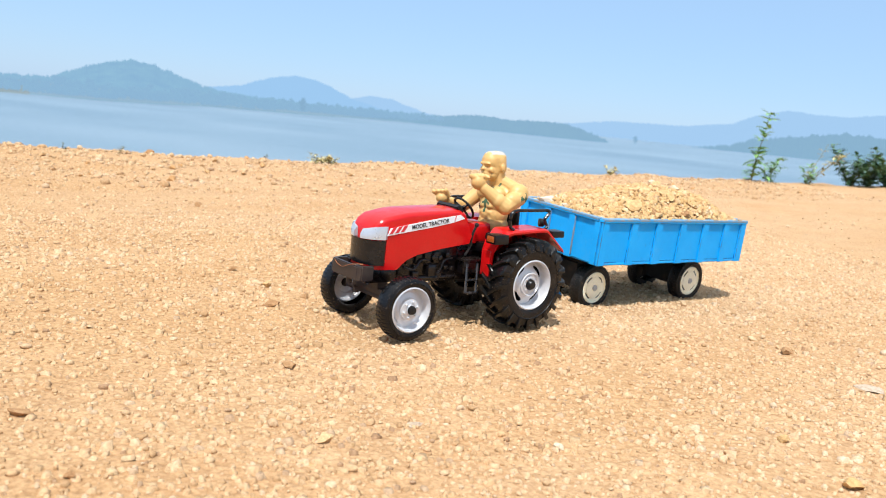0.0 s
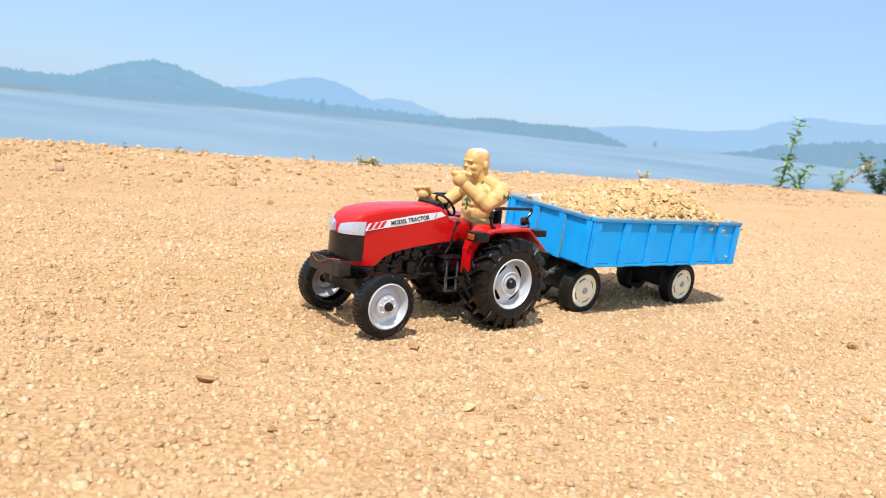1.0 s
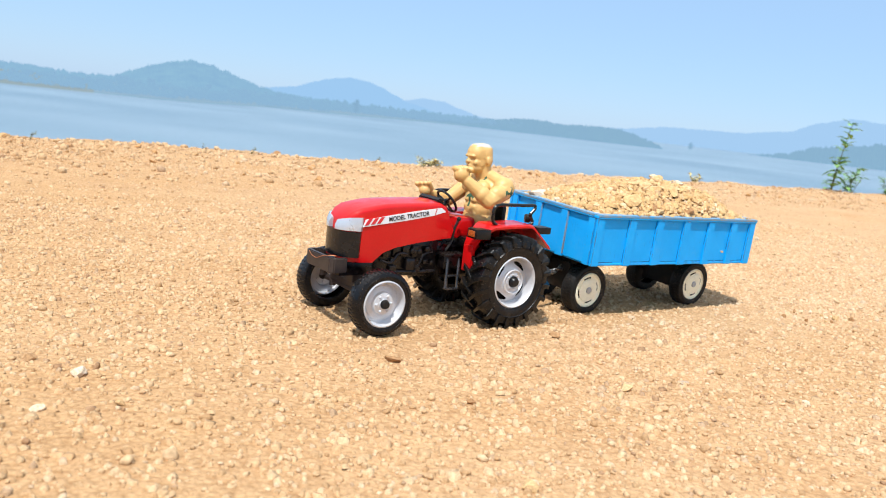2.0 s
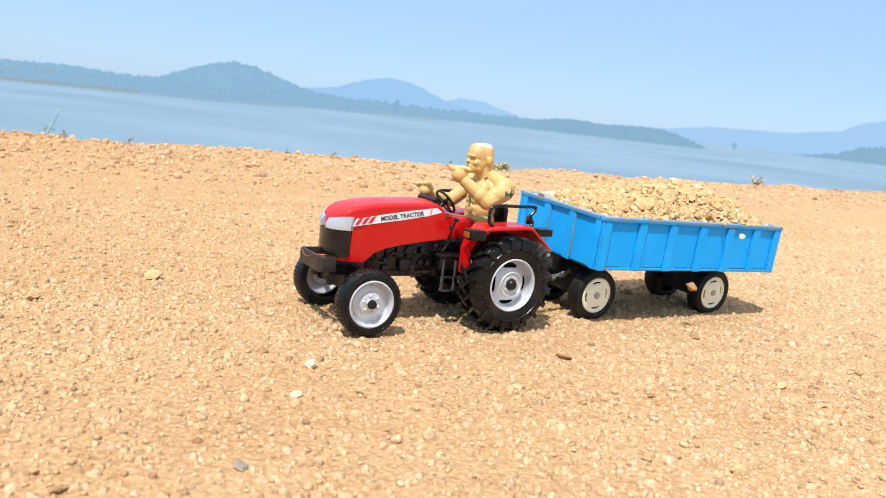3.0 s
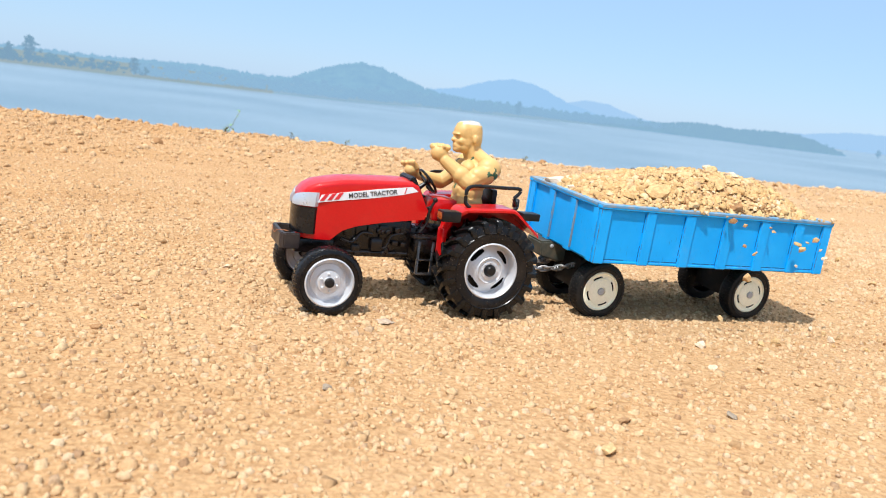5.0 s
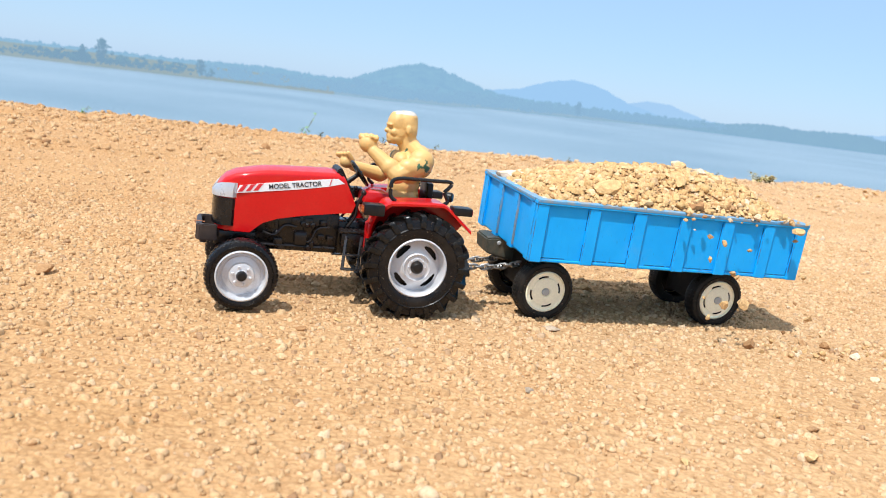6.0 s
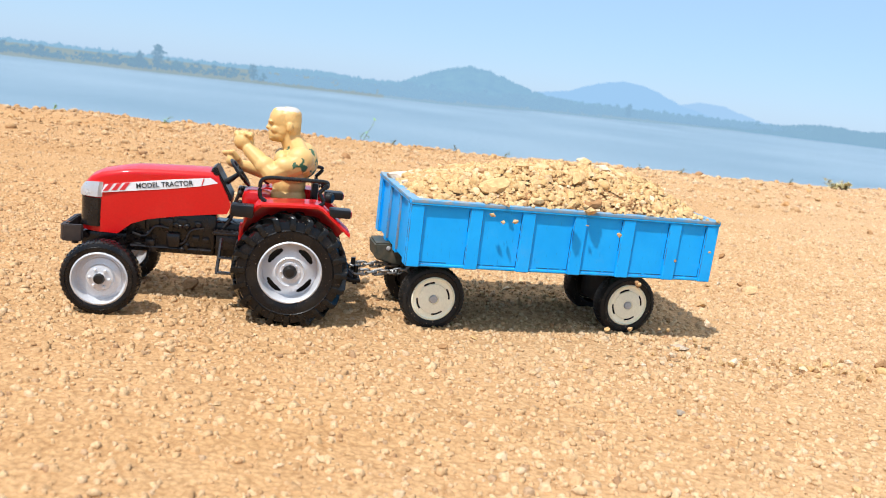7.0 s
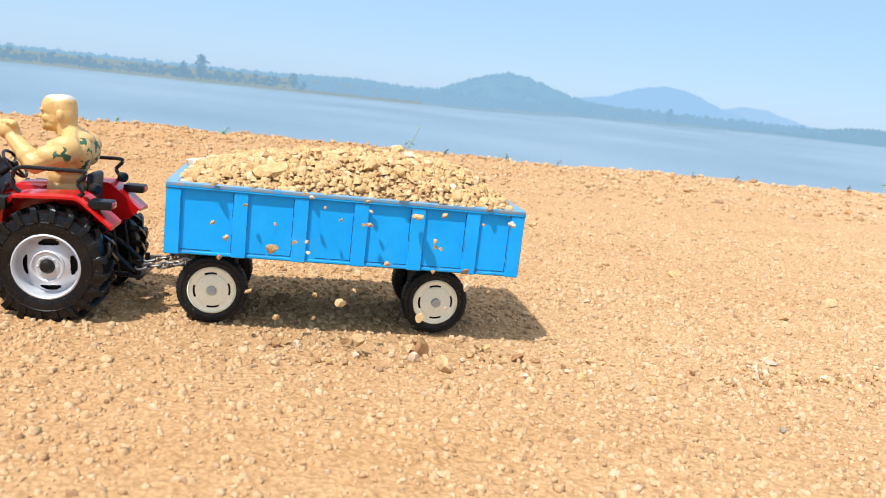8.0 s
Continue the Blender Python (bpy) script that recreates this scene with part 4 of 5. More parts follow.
def build_bumper(tractor):
    bm = bmesh.new()
    outer = [(-.1290, .0280), (-.1400, .0268), (-.1424, .0300), (-.1424, .0640), (-.1400, .0672), (-.1290, .0660)]
    inner = [(-.1290, .0312), (-.1380, .0304), (-.1390, .0320), (-.1390, .0620), (-.1380, .0636), (-.1290, .0628)]
    ring = []
    for z in (.0382, .0488):
        ring.append([bm.verts.new((x, y, z)) for x, y in outer + inner[::-1]])
    n = len(ring[0])
    for i in range(n):
        j = (i + 1) % n
        bm.faces.new((ring[0][i], ring[0][j], ring[1][j], ring[1][i]))
    half = n // 2
    for z in (0, 1):
        for i in range(half - 1):
            bm.faces.new((ring[z][i], ring[z][i + 1], ring[z][n - 2 - i], ring[z][n - 1 - i]))
    bmesh.ops.recalc_face_normals(bm, faces=bm.faces[:])
    bmesh.ops.bevel(bm, geom=bm.edges[:], offset=0.0007, segments=2, affect="EDGES")
    bumper = part("bumper", bm, M_BUMPER, tractor, "dark brown plastic front bumper")
    wire = smooth_path([(-.1428, .060, .0480), (-.1432, .055, .0460), (-.1430, .049, .0452), (-.1432, .043, .0470), (-.1430, .036, .0494), (-.137, .031, .0499)])
    part("wire", add_tube(bmesh.new(), wire, .00022, 6), M_COPPER, bumper, "thin copper wire wound on the bumper")
    part("pin", add_tube(bmesh.new(), [(-.1375, MID, .0330), (-.1375, MID, .0380)], .0022, 12), M_BUMPER, bumper)


def build_fender(tractor, side):
    y_out, y_in = MID - side * .0445, MID - side * .0235
    line = [(-.0318, .0420), (-.0320, .0590), (-.0298, .0672), (-.0232, .0756), (-.0208, .0770), (-.0120, .0776), (.0060, .0785), (.0140, .0786), (.0168, .0774), (.0260, .0698), (.0355, .0618)]
    low = [(x + (.0014 if i < 4 else 0), z - .0014 if i > 2 else z) for i, (x, z) in enumerate(line)]
    bm = bmesh.new()
    ys = [y_out, y_out + side * .001, y_in]
    rings = []
    for i, ((x, z), (lx, lz)) in enumerate(zip(line, low)):
        y = y_out + side * (.0105, .0100, .0070, .0020, 0)[min(i, 4)]
        rings.append([(x, y, z - .0010), (x, y + side * .0012, z), (x, y_in, z), (lx, y_in, lz), (lx, y, lz - .0012)])
    add_loft(bm, rings)
    fender = part("fender", bm, M_RED, tractor, "red plastic rear mudguard", sharp=35)
    wall = add_prism(bmesh.new(), [(-.0318, .0420)] + line[1:] + [(.0300, .0560), (.0200, .0480), (-.0100, .0480)], y_in, y_in + side * .0016)
    part("inner_wall", wall, M_RED, fender)
    part("front_flange", box(-.0335, -.0312, min(y_out + side * .011, y_in), max(y_out + side * .011, y_in), .0400, .0600, 0.0006), M_RED, fender)
    lo, hi = sorted((y_out + side * .0005, y_out + side * .0120))
    lamp = part("side_lamp", box(-.0388, -.0250, lo, hi, .0668, .0742, 0.0010), M_BLACK, fender, "black lamp housing")
    part("lens", box(-.0394, -.0380, lo + .002, hi - .002, .0682, .0728, 0.0005), M_AMBER, lamp, "amber lamp lens")
    tail = part("tail_lamp", box(.0215, .0350, lo, hi, .0712, .0766, 0.0010), M_BLACK, fender, "black tail lamp housing")
    part("lens", box(.0342, .0357, lo + .0015, hi - .0015, .0722, .0756, 0.0004), M_TAIL, tail, "dark red tail lens")
    y = y_out + side * .0045
    path = smooth_path([(-.0180, y, .0775), (-.0215, y, .0800), (-.0222, y, .0850), (-.0214, y, .0903), (-.0165, y, .0925), (-.0050, y, .0928), (.0080, y, .0929), (.0170, y, .0930), (.0188, y, .0914), (.0168, y, .0885), (.0146, y, .0860), (.0158, y, .0832), (.0176, y, .0800), (.0150, y, .0775)], 5)
    part("grab_rail", add_tube(bmesh.new(), path, .0013, 10), M_GLOSS, fender, "glossy black grab rail")
    bm = add_lathe(bmesh.new(), [(.0026, .0), (.0034, .001), (.0034, .004), (.0030, .0046)], 18)
    bmesh.ops.transform(bm, matrix=pose(.0235, y + side * .009, .0815, 0, 0, 60), verts=bm.verts[:])
    part("work_lamp", bm, M_BLACK, fender, "small round black work lamp")


def build_tractor():
    tractor = new("toy_tractor")
    tagged(tractor, "red toy tractor with black engine and silver wheels on gravel", "toy tractor")
    build_hood(tractor)
    build_engine(tractor)
    build_bumper(tractor)
    for side in (1, -1):
        build_fender(tractor, side)
    part("deck", box(-.0300, .0180, .0255, .0685, .0560, .0640, 0.002), M_ENGINE, tractor)
    part("seat_base", box(-.0340, -.0150, .0355, .0600, .0610, .0785, 0.004), M_RED, tractor, "red plastic seat base")
    seat = part("seat", box(-.0215, .0120, .0345, .0595, .0640, .0715, 0.003), M_BLACK, tractor, "black plastic seat")
    part("backrest", box(.0105, .0150, .0355, .0585, .0680, .0880, 0.002), M_BLACK, seat)
    dash = add_prism(bmesh.new(), [(-.0545, .0905), (-.0510, .0930), (-.0396, .0730), (-.0420, .0695), (-.0450, .0705)], .0335, .0605, 0.0008)
    part("dashboard", dash, M_BLACK, tractor, "black dashboard")
    column = part("steering_column", add_tube(bmesh.new(), [(-.0500, MID, .0775), (-.0365, MID, .0885)], [.0024, .0014], 12), M_BLACK, tractor)
    centre, axis = Vector((-.0364, MID, .0887)), Vector((.788, 0, .615))
    q = axis.to_track_quat("Z", "Y")
    ring = [centre + q @ Vector((.0098 * math.cos(a), .0098 * math.sin(a), 0)) for a in [2 * math.pi * k / 32 for k in range(32)]]
    bm = add_tube(bmesh.new(), ring, .0010, 8, closed=True)
    for k in range(3):
        a = k * 2.094 + 0.5
        add_tube(bm, [centre - axis * .001, centre + q @ Vector((.0097 * math.cos(a), .0097 * math.sin(a), 0))], .0009, 6)
    add_ball(bm, centre, (.0022, .0022, .0022), sub=2)
    part("steering_wheel", bm, M_GLOSS, column, "black three-spoke steering wheel")
    for y, top in ((.0310, .0775), (.0640, .0760), (.0400, .0700)):
        bm = add_tube(bmesh.new(), smooth_path([(-.0440, y, .0535), (-.0395, y, .0610), (-.0385, y, .0690), (-.0350, y, top)]), .0010, 8)
        add_ball(bm, (-.0350, y, top), (.0019, .0019, .0019), sub=2)
        part("lever", bm, M_BLACK, tractor, "black gear lever")
    bm = bmesh.new()
    for y in (.0340, .0600):
        add_tube(bm, smooth_path([(.0150, y, .0460), (.0270, y, .0400), (.0420, y, .0270)]), .0016, 8)
        add_tube(bm, smooth_path([(.0150, y, .0260), (.0300, y, .0250), (.0470, y, .0250)]), .0018, 8)
        add_tube(bm, [(.0330, y, .0250), (.0280, y, .0560)], .0011, 8)
    add_box(bm, .0400, .0480, .0300, .0640, .0235, .0262, 0.0008)
    add_tube(bm, [(.0445, .0335, .0220), (.0445, .0335, .0350)], .0016, 10)
    add_tube(bm, [(.0445, .0570, .0220), (.0445, .0570, .0350)], .0016, 10)
    part("hitch", bm, M_BLACK, tractor, "black rear hitch")
    wheels = [build_rear_wheel(tractor, 0.0, False), build_rear_wheel(tractor, 2 * MID, True), build_front_wheel(tractor, .0021, False), build_front_wheel(tractor, 2 * MID - .0021, True)]
    return tractor, wheels


# ---------------------------------------------------------------- the driver doll, one plain shape
def build_doll():
    bm = bmesh.new()

    def limb(a, b, ra, rb, n=16):
        a, b = Vector(a), Vector(b)
        for k in range(n):
            s = k / (n - 1)
            r = ra + (rb - ra) * s
            add_ball(bm, a.lerp(b, s), (r, r, r), sub=2)

    for centre, size in (((-.0045, MID, .0755), (.0120, .0135, .0100)), ((-.0045, MID, .0840), (.0112, .0128, .0105)), ((-.0030, MID, .0925), (.0120, .0155, .0100)),
                         ((.0005, MID, .1005), (.0122, .0182, .0105)), ((.0030, MID, .1070), (.0084, .0150, .0062)), ((.0060, MID - .0080, .1005), (.0072, .0080, .0100)), ((.0060, MID + .0080, .1005), (.0072, .0080, .0100)),
                         ((-.0100, MID - .0074, .1010), (.0058, .0080, .0064)), ((-.0100, MID + .0074, .1010), (.0058, .0080, .0064)),
                         ((.0012, MID - .0208, .1030), (.0090, .0074, .0086)), ((.0012, MID + .0208, .1030), (.0090, .0074, .0086)),
                         ((-.0085, MID, .1265), (.0098, .0082, .0092)), ((-.0058, MID, .1225), (.0072, .0080, .0098)), ((-.0128, MID, .1265), (.0078, .0078, .0085)), ((-.0128, MID, .1302), (.0066, .0066, .0050)), ((-.0058, MID, .1300), (.0062, .0072, .0054)), ((-.0120, MID, .1200), (.0082, .0074, .0080)),
                         ((-.0132, MID, .1162), (.0070, .0068, .0048)), ((-.0168, MID, .1143), (.0034, .0046, .0027)), ((-.0192, MID, .1249), (.0021, .0060, .0013)),
                         ((-.0200, MID, .1222), (.0013, .0012, .0026)), ((-.0208, MID, .1206), (.0016, .0017, .0015)), ((-.0188, MID, .1170), (.0020, .0034, .0019)),
                         ((-.0160, MID - .0048, .1200), (.0030, .0026, .0026)), ((-.0160, MID + .0048, .1200), (.0030, .0026, .0026)),
                         ((-.0070, MID - .0086, .1222), (.0021, .0013, .0033)), ((-.0070, MID + .0086, .1222), (.0021, .0013, .0033))):
        add_ball(bm, centre, size)
    for z in (.0800, .0855, .0908):
        for s in (-1, 1):
            add_ball(bm, (-.0128, MID + s * .0040, z), (.0026, .0036, .0025), sub=2)
    limb((-.0015, MID, .1070), (-.0070, MID, .1180), .0084, .0068)
    for s in (-1, 1):
        limb((-.0012, MID + s * .005, .1105), (.0018, MID + s * .0175, .1062), .0054, .0056)
    # near arm, raised, with its fist before the chin
    limb((.0005, MID - .0220, .1010), (-.0150, MID - .0250, .0930), .0074, .0060)
    add_ball(bm, (-.0075, MID - .0245, .0985), (.0080, .0060, .0064))
    limb((-.0155, MID - .0248, .0930), (-.0312, MID - .0160, .1062), .0064, .0045)
    add_ball(bm, (-.0205, MID - .0225, .0975), (.0064, .0056, .0062))
    add_ball(bm, (-.0350, MID - .0130, .1110), (.0064, .0056, .0062))
    for k in range(4):
        add_ball(bm, (-.0398 + k * .0030, MID - .0110 - .0018 * k, .1150 + .0010 * k - .0003 * k * k), (.0021, .0044, .0024), sub=2)
    # far arm, reaching forward with an open palm
    limb((.000, MID + .0220, .1010), (-.0165, MID + .0265, .0865), .0066, .0056)
    limb((-.0170, MID + .0265, .0865), (-.0370, MID + .0225, .0912), .0056, .0040)
    add_ball(bm, (-.0425, MID + .0215, .0940), (.0054, .0050, .0048))
    for k in range(4):
        limb((-.0440 + k * .0014, MID + .0245 - k * .0022, .0960), (-.0490 + k * .0020, MID + .0250 - k * .0028, .0985 + k * .0006), .0023, .0018, 8)
    rough = new("rough_shape", mesh_of(bm, M_DOLL, 0))
    mod = rough.modifiers.new("remesh", "REMESH")
    mod.mode, mod.voxel_size = "VOXEL", 0.0006
    mod = rough.modifiers.new("smooth", "SMOOTH")
    mod.iterations, mod.factor = 2, 0.5
    me = bpy.data.meshes.new_from_object(rough.evaluated_get(bpy.context.evaluated_depsgraph_get()))
    bpy.data.objects.remove(rough)
    for v in me.vertices:                    # flat cropped crown, hollows under the brow, and the mouth's line
        c = v.co
        if c.z > .1330:
            c.z = .1330 + (c.z - .1330) * 0.78 + (c.x + .019) * 0.03 * min((c.z - .1330) / .002, 1)
        if c.z > .1160 and c.x > .0002:
            c.x = .0002 + (c.x - .0002) * 0.3
        if c.z > .1190 and abs(c.y - MID) > .0070 and c.x < -.010:
            c.y = MID + math.copysign(.0070 + (abs(c.y - MID) - .0070) * 0.4, c.y - MID)
        for side in (-1, 1):
            c.x += .0010 * math.exp(-((c.y - MID - side * .0031) / .0017) ** 2 - ((c.z - .1229) / .0011) ** 2) * (c.x < -.012)
        c.x += .0005 * math.exp(-((c.y - MID) / .0030) ** 2 - ((c.z - .1169) / .0004) ** 2) * (c.x < -.012)
    me.materials.clear()
    for m in (M_DOLL, M_DOLL_GREY, M_DOLL_GREEN):
        me.materials.append(m)
    for p in me.polygons:
        c = p.center
        p.use_smooth = True
        mark = noise.noise(c * 190.0) + 0.5 * noise.noise(c * 520.0)
        cord = abs(abs(c.y - MID) - (c.z - .0925) * 0.42) < .0006 and c.x < -.006 and .0925 < c.z < .110 and p.normal.x < -.2
        cord = cord or (p.normal.x < -.2 and c.x < -.008 and (abs(c.y - MID) < .0011 and .0855 < c.z < .0985 or abs(c.z - .0948 + abs(c.y - MID) * 0.5) < .0010 and abs(c.y - MID) < .0045))
        if p.normal.z > 0.55 and c.z > .1325 and mark > -0.35:
            p.material_index = 1
        elif cord:
            p.material_index = 2
        elif mark > 0.12 and ((c - Vector((.001, MID - .027, .1000))).length < .0052 or (p.normal.x > 0.3 and c.x > .003 and .090 < c.z < .110 and abs(c.y - MID) < .016)):
            p.material_index = 2
    doll = new("doll", me)
    return tagged(doll, "tan plastic toy figure sitting on the tractor seat", "doll")

# ---------------------------------------------------------------- the toy trailer (x: backwards, y: across, z: up)
BED = (-.0262, .1935, -.0222, .0892, .0460, .0885)     # x, x, y, y, z, z
RIM_Z = .0885


def axle_height(x):
    return .0180 if x < .05 else .0193


def build_trailer_wheel(trailer, x, y, flip):
    at = pose(x, y, axle_height(x), 0, 0, 180 if flip else 0)
    wheel = part("wheel", tyre(TRAILER_R, .0146, -.0008, .0125, 50, .0004, False), M_DUSTY, trailer, "dusty black rubber trailer tyre", at, 32)
    prof = [(.0138, .0016), (.0138, .0000), (.0131, -.0006), (.0127, .0006), (.0121, .0009), (.0106, .0006), (.0095, .0005), (.0092, -.0001), (.0060, -.0007), (.0033, -.0009), (.0031, -.0002), (.0026, -.0002)]
    prof = [(r * 1.10, across) for r, across in prof]
    rim = part("rim", slotted_rim(prof, 4, (5, 6), 20), M_CREAM, wheel, "cream plastic wheel disc with four slots", sharp=40)
    part("rim_back", add_lathe(bmesh.new(), [(.0138, .0032), (.0132, .0040), (.004, .0042)], 32), M_BLACK, rim)
    part("cap", add_lathe(bmesh.new(), [(.0029, .0004), (.0028, -.0010), (.0022, -.0016), (.0010, -.0017)], 18), M_CAP, rim, "grey axle cap")
    return wheel


def build_trailer():
    trailer = new("toy_trailer")
    tagged(trailer, "blue painted wooden toy trailer with ribbed sides and cream wheels", "toy trailer")
    x0, x1, y0, y1, z0, z1 = BED
    part("bed", painted_board(x0 + .003, x1 - .003, y0 + .003, y1 - .003, z0 - .001, z0 + .003), [M_BLUE, M_CHIPPED], trailer)
    t, deep = .0030, .0018
    sides = []
    for y, s in ((y0, 1), (y1, -1)):
        lo, hi = sorted((y + s * deep, y + s * (deep + t)))
        board = part("side_board", painted_board(x0 + .0030, x1 - .0030, lo, hi, z0 + .0002, z1 - .0022), [M_BLUE, M_CHIPPED], trailer)
        sides.append(board)
        starts = [(x0, x0 + .0088), (.0126, .0214), (.0483, .0573), (.0848, .0940), (.1203, .1296), (.1557, .1648), (x1 - .0090, x1)]
        for k, (a, b) in enumerate(starts):
            lo, hi = sorted((y - s * .0002, y + s * (deep + .0012)))
            ob = part("post", painted_board(a, b, lo, hi, z0 - .0006, z1 - .0030), [M_BLUE, M_CHIPPED], board)
        joints = random.Random(41 + int(s))
        # short dark strips beside the posts and above the bottom rail
        bm = bmesh.new()
        lo, hi = sorted((y + s * (deep - .00012), y + s * (deep + .0004)))
        for a, b in starts[1:]:
            z = z0 + .002
            while z < z1 - .006:
                high = min(z + joints.uniform(.004, .016), z1 - .005)
                if joints.random() < .7:
                    add_box(bm, a - .0004, a + .0001, lo, hi, z, high, 0)
                z = high + joints.uniform(.0004, .003)
        x = x0 + .009
        while x < x1 - .012:
            far = x + joints.uniform(.004, .018)
            if joints.random() < .75:
                add_box(bm, x, min(far, x1 - .010), lo, hi, z0 + .0017 + .0006, z0 + .0027, 0)
            x = far + joints.uniform(.0003, .0020)
        part("dark_joint", bm, M_JOINT, board, "dark broken lines along the joints of the boards", sharp=0)
        lo, hi = sorted((y - s * .0008, y + s * (deep + t + .0008)))
        rail = part("top_rail", painted_board(x0 - .0004, x1 + .0004, lo, hi, z1 - .0032, z1 - .0006), [M_BLUE, M_CHIPPED], board)
        lo, hi = sorted((y - s * .0010, y + s * (deep + t + .0010)))
        part("worn_top", box(x0, x1, lo, hi, z1 - .0017, z1 + .0003, 0.0002), M_EDGE, board, "worn bare wood along the top edge")
        lo, hi = sorted((y + s * .0012, y + s * (deep + .0010)))
        part("bottom_rail", painted_board(x0 + .001, x1 - .001, lo, hi, z0 - .0004, z0 + .0016), [M_BLUE, M_CHIPPED], board)
    for x, s in ((x0, 1), (x1, -1)):
        lo, hi = sorted((x + s * deep, x + s * (deep + t)))
        board = part("end_board", painted_board(lo, hi, y0 + .0060, y1 - .0060, z0 + .0002, z1 - .0022), [M_BLUE, M_CHIPPED], trailer)
        for a, b in ((y0 + .0038, y0 + .0110), (.0135, .0215), (.0465, .0545), (y1 - .0110, y1 - .0038)):
            lo, hi = sorted((x - s * .0002, x + s * (deep + .0012)))
            part("post", painted_board(lo, hi, a, b, z0 - .0006, z1 - .0030), [M_BLUE, M_CHIPPED], board)
        for a in (.0135, .0465):
            lo, hi = sorted((x + s * .0001, x + s * (deep - .0001)))
            part("worn_edge", box(lo, hi, a - .0005, a + .0002, z0 + .002, z1 - .004, 0.0001), M_EDGE, board, "worn dark edge")
        lo, hi = sorted((x - s * .0006, x + s * (deep + t + .0008)))
        part("top_rail", painted_board(lo, hi, y0 + .0062, y1 - .0062, z1 - .0032, z1 - .0006), [M_BLUE, M_CHIPPED], board)
        lo, hi = sorted((x - s * .0008, x + s * (deep + t + .0010)))
        part("worn_top", box(lo, hi, y0 + .0062, y1 - .0062, z1 - .0017, z1 + .0003, 0.0002), M_EDGE, board, "worn bare wood along the top edge")
    frame_box = part("underframe", box(-.0100, .1700, .0100, .0570, .0385, .0455, 0.001), M_UNDER, trailer, "black wooden underframe")
    part("rear_axle_box", box(.1330, .1570, .0140, .0530, .0130, .0390, 0.0015), M_UNDER, trailer, "black axle block")
    part("front_axle_box", box(-.0120, .0140, .0140, .0530, .0140, .0390, 0.0015), M_UNDER, trailer, "black axle block")
    for x in (.0010, .1460):
        part("axle", add_tube(bmesh.new(), [(x, .004, axle_height(x)), (x, .063, axle_height(x))], .0018, 10), M_UNDER, trailer)
    bm = add_prism(bmesh.new(), [(-.0350, .0450), (-.0270, .0458), (-.0200, .0448), (-.0060, .0445), (-.0060, .0290), (-.0190, .0300), (-.0335, .0335)], .0390, .0640, 0.0012)
    hitch = part("tow_block", bm, M_TOW, trailer, "dark grey tow block")
    bm = bmesh.new()
    add_lathe(bm, [(.0016, .0), (.0016, -.0012), (.0010, -.0016)], 12, (-.0250, .0398, .0420))
    part("bolt", bm, M_CAP, hitch)
    wheels = [build_trailer_wheel(trailer, x, y, y > 0) for y in (0, 2 * BED_MID) for x in (.0010, .1460)]
    return trailer, wheels


def heap_height(x, y):
    crest = [(-.022, .0870), (-.012, .0935), (.010, .1010), (.053, .1085), (.090, .1112), (.119, .1122), (.145, .1095), (.165, .1038), (.180, .0945), (.190, .0875)]
    x = min(max(x, -.0219), .1899)
    i = max(k for k in range(len(crest)) if crest[k][0] <= x)
    (a, za), (b, zb) = crest[i], crest[i + 1]
    top = za + (zb - za) * (x - a) / (b - a)
    across = min(abs(y - BED_MID) / .0505, 1)
    low = .0850
    return low + (top - low) * (1 - across ** 2.2) ** 0.9 + .0012 * noise.noise(Vector((x * 70, y * 70, 0)))


ROCKS = {}


def rocks(material):
    if material.name not in ROCKS:
        ROCKS[material.name] = [rock_mesh(200 + 7 * k, material, 3, 0.45, 14) for k in range(6)]
    return ROCKS[material.name]


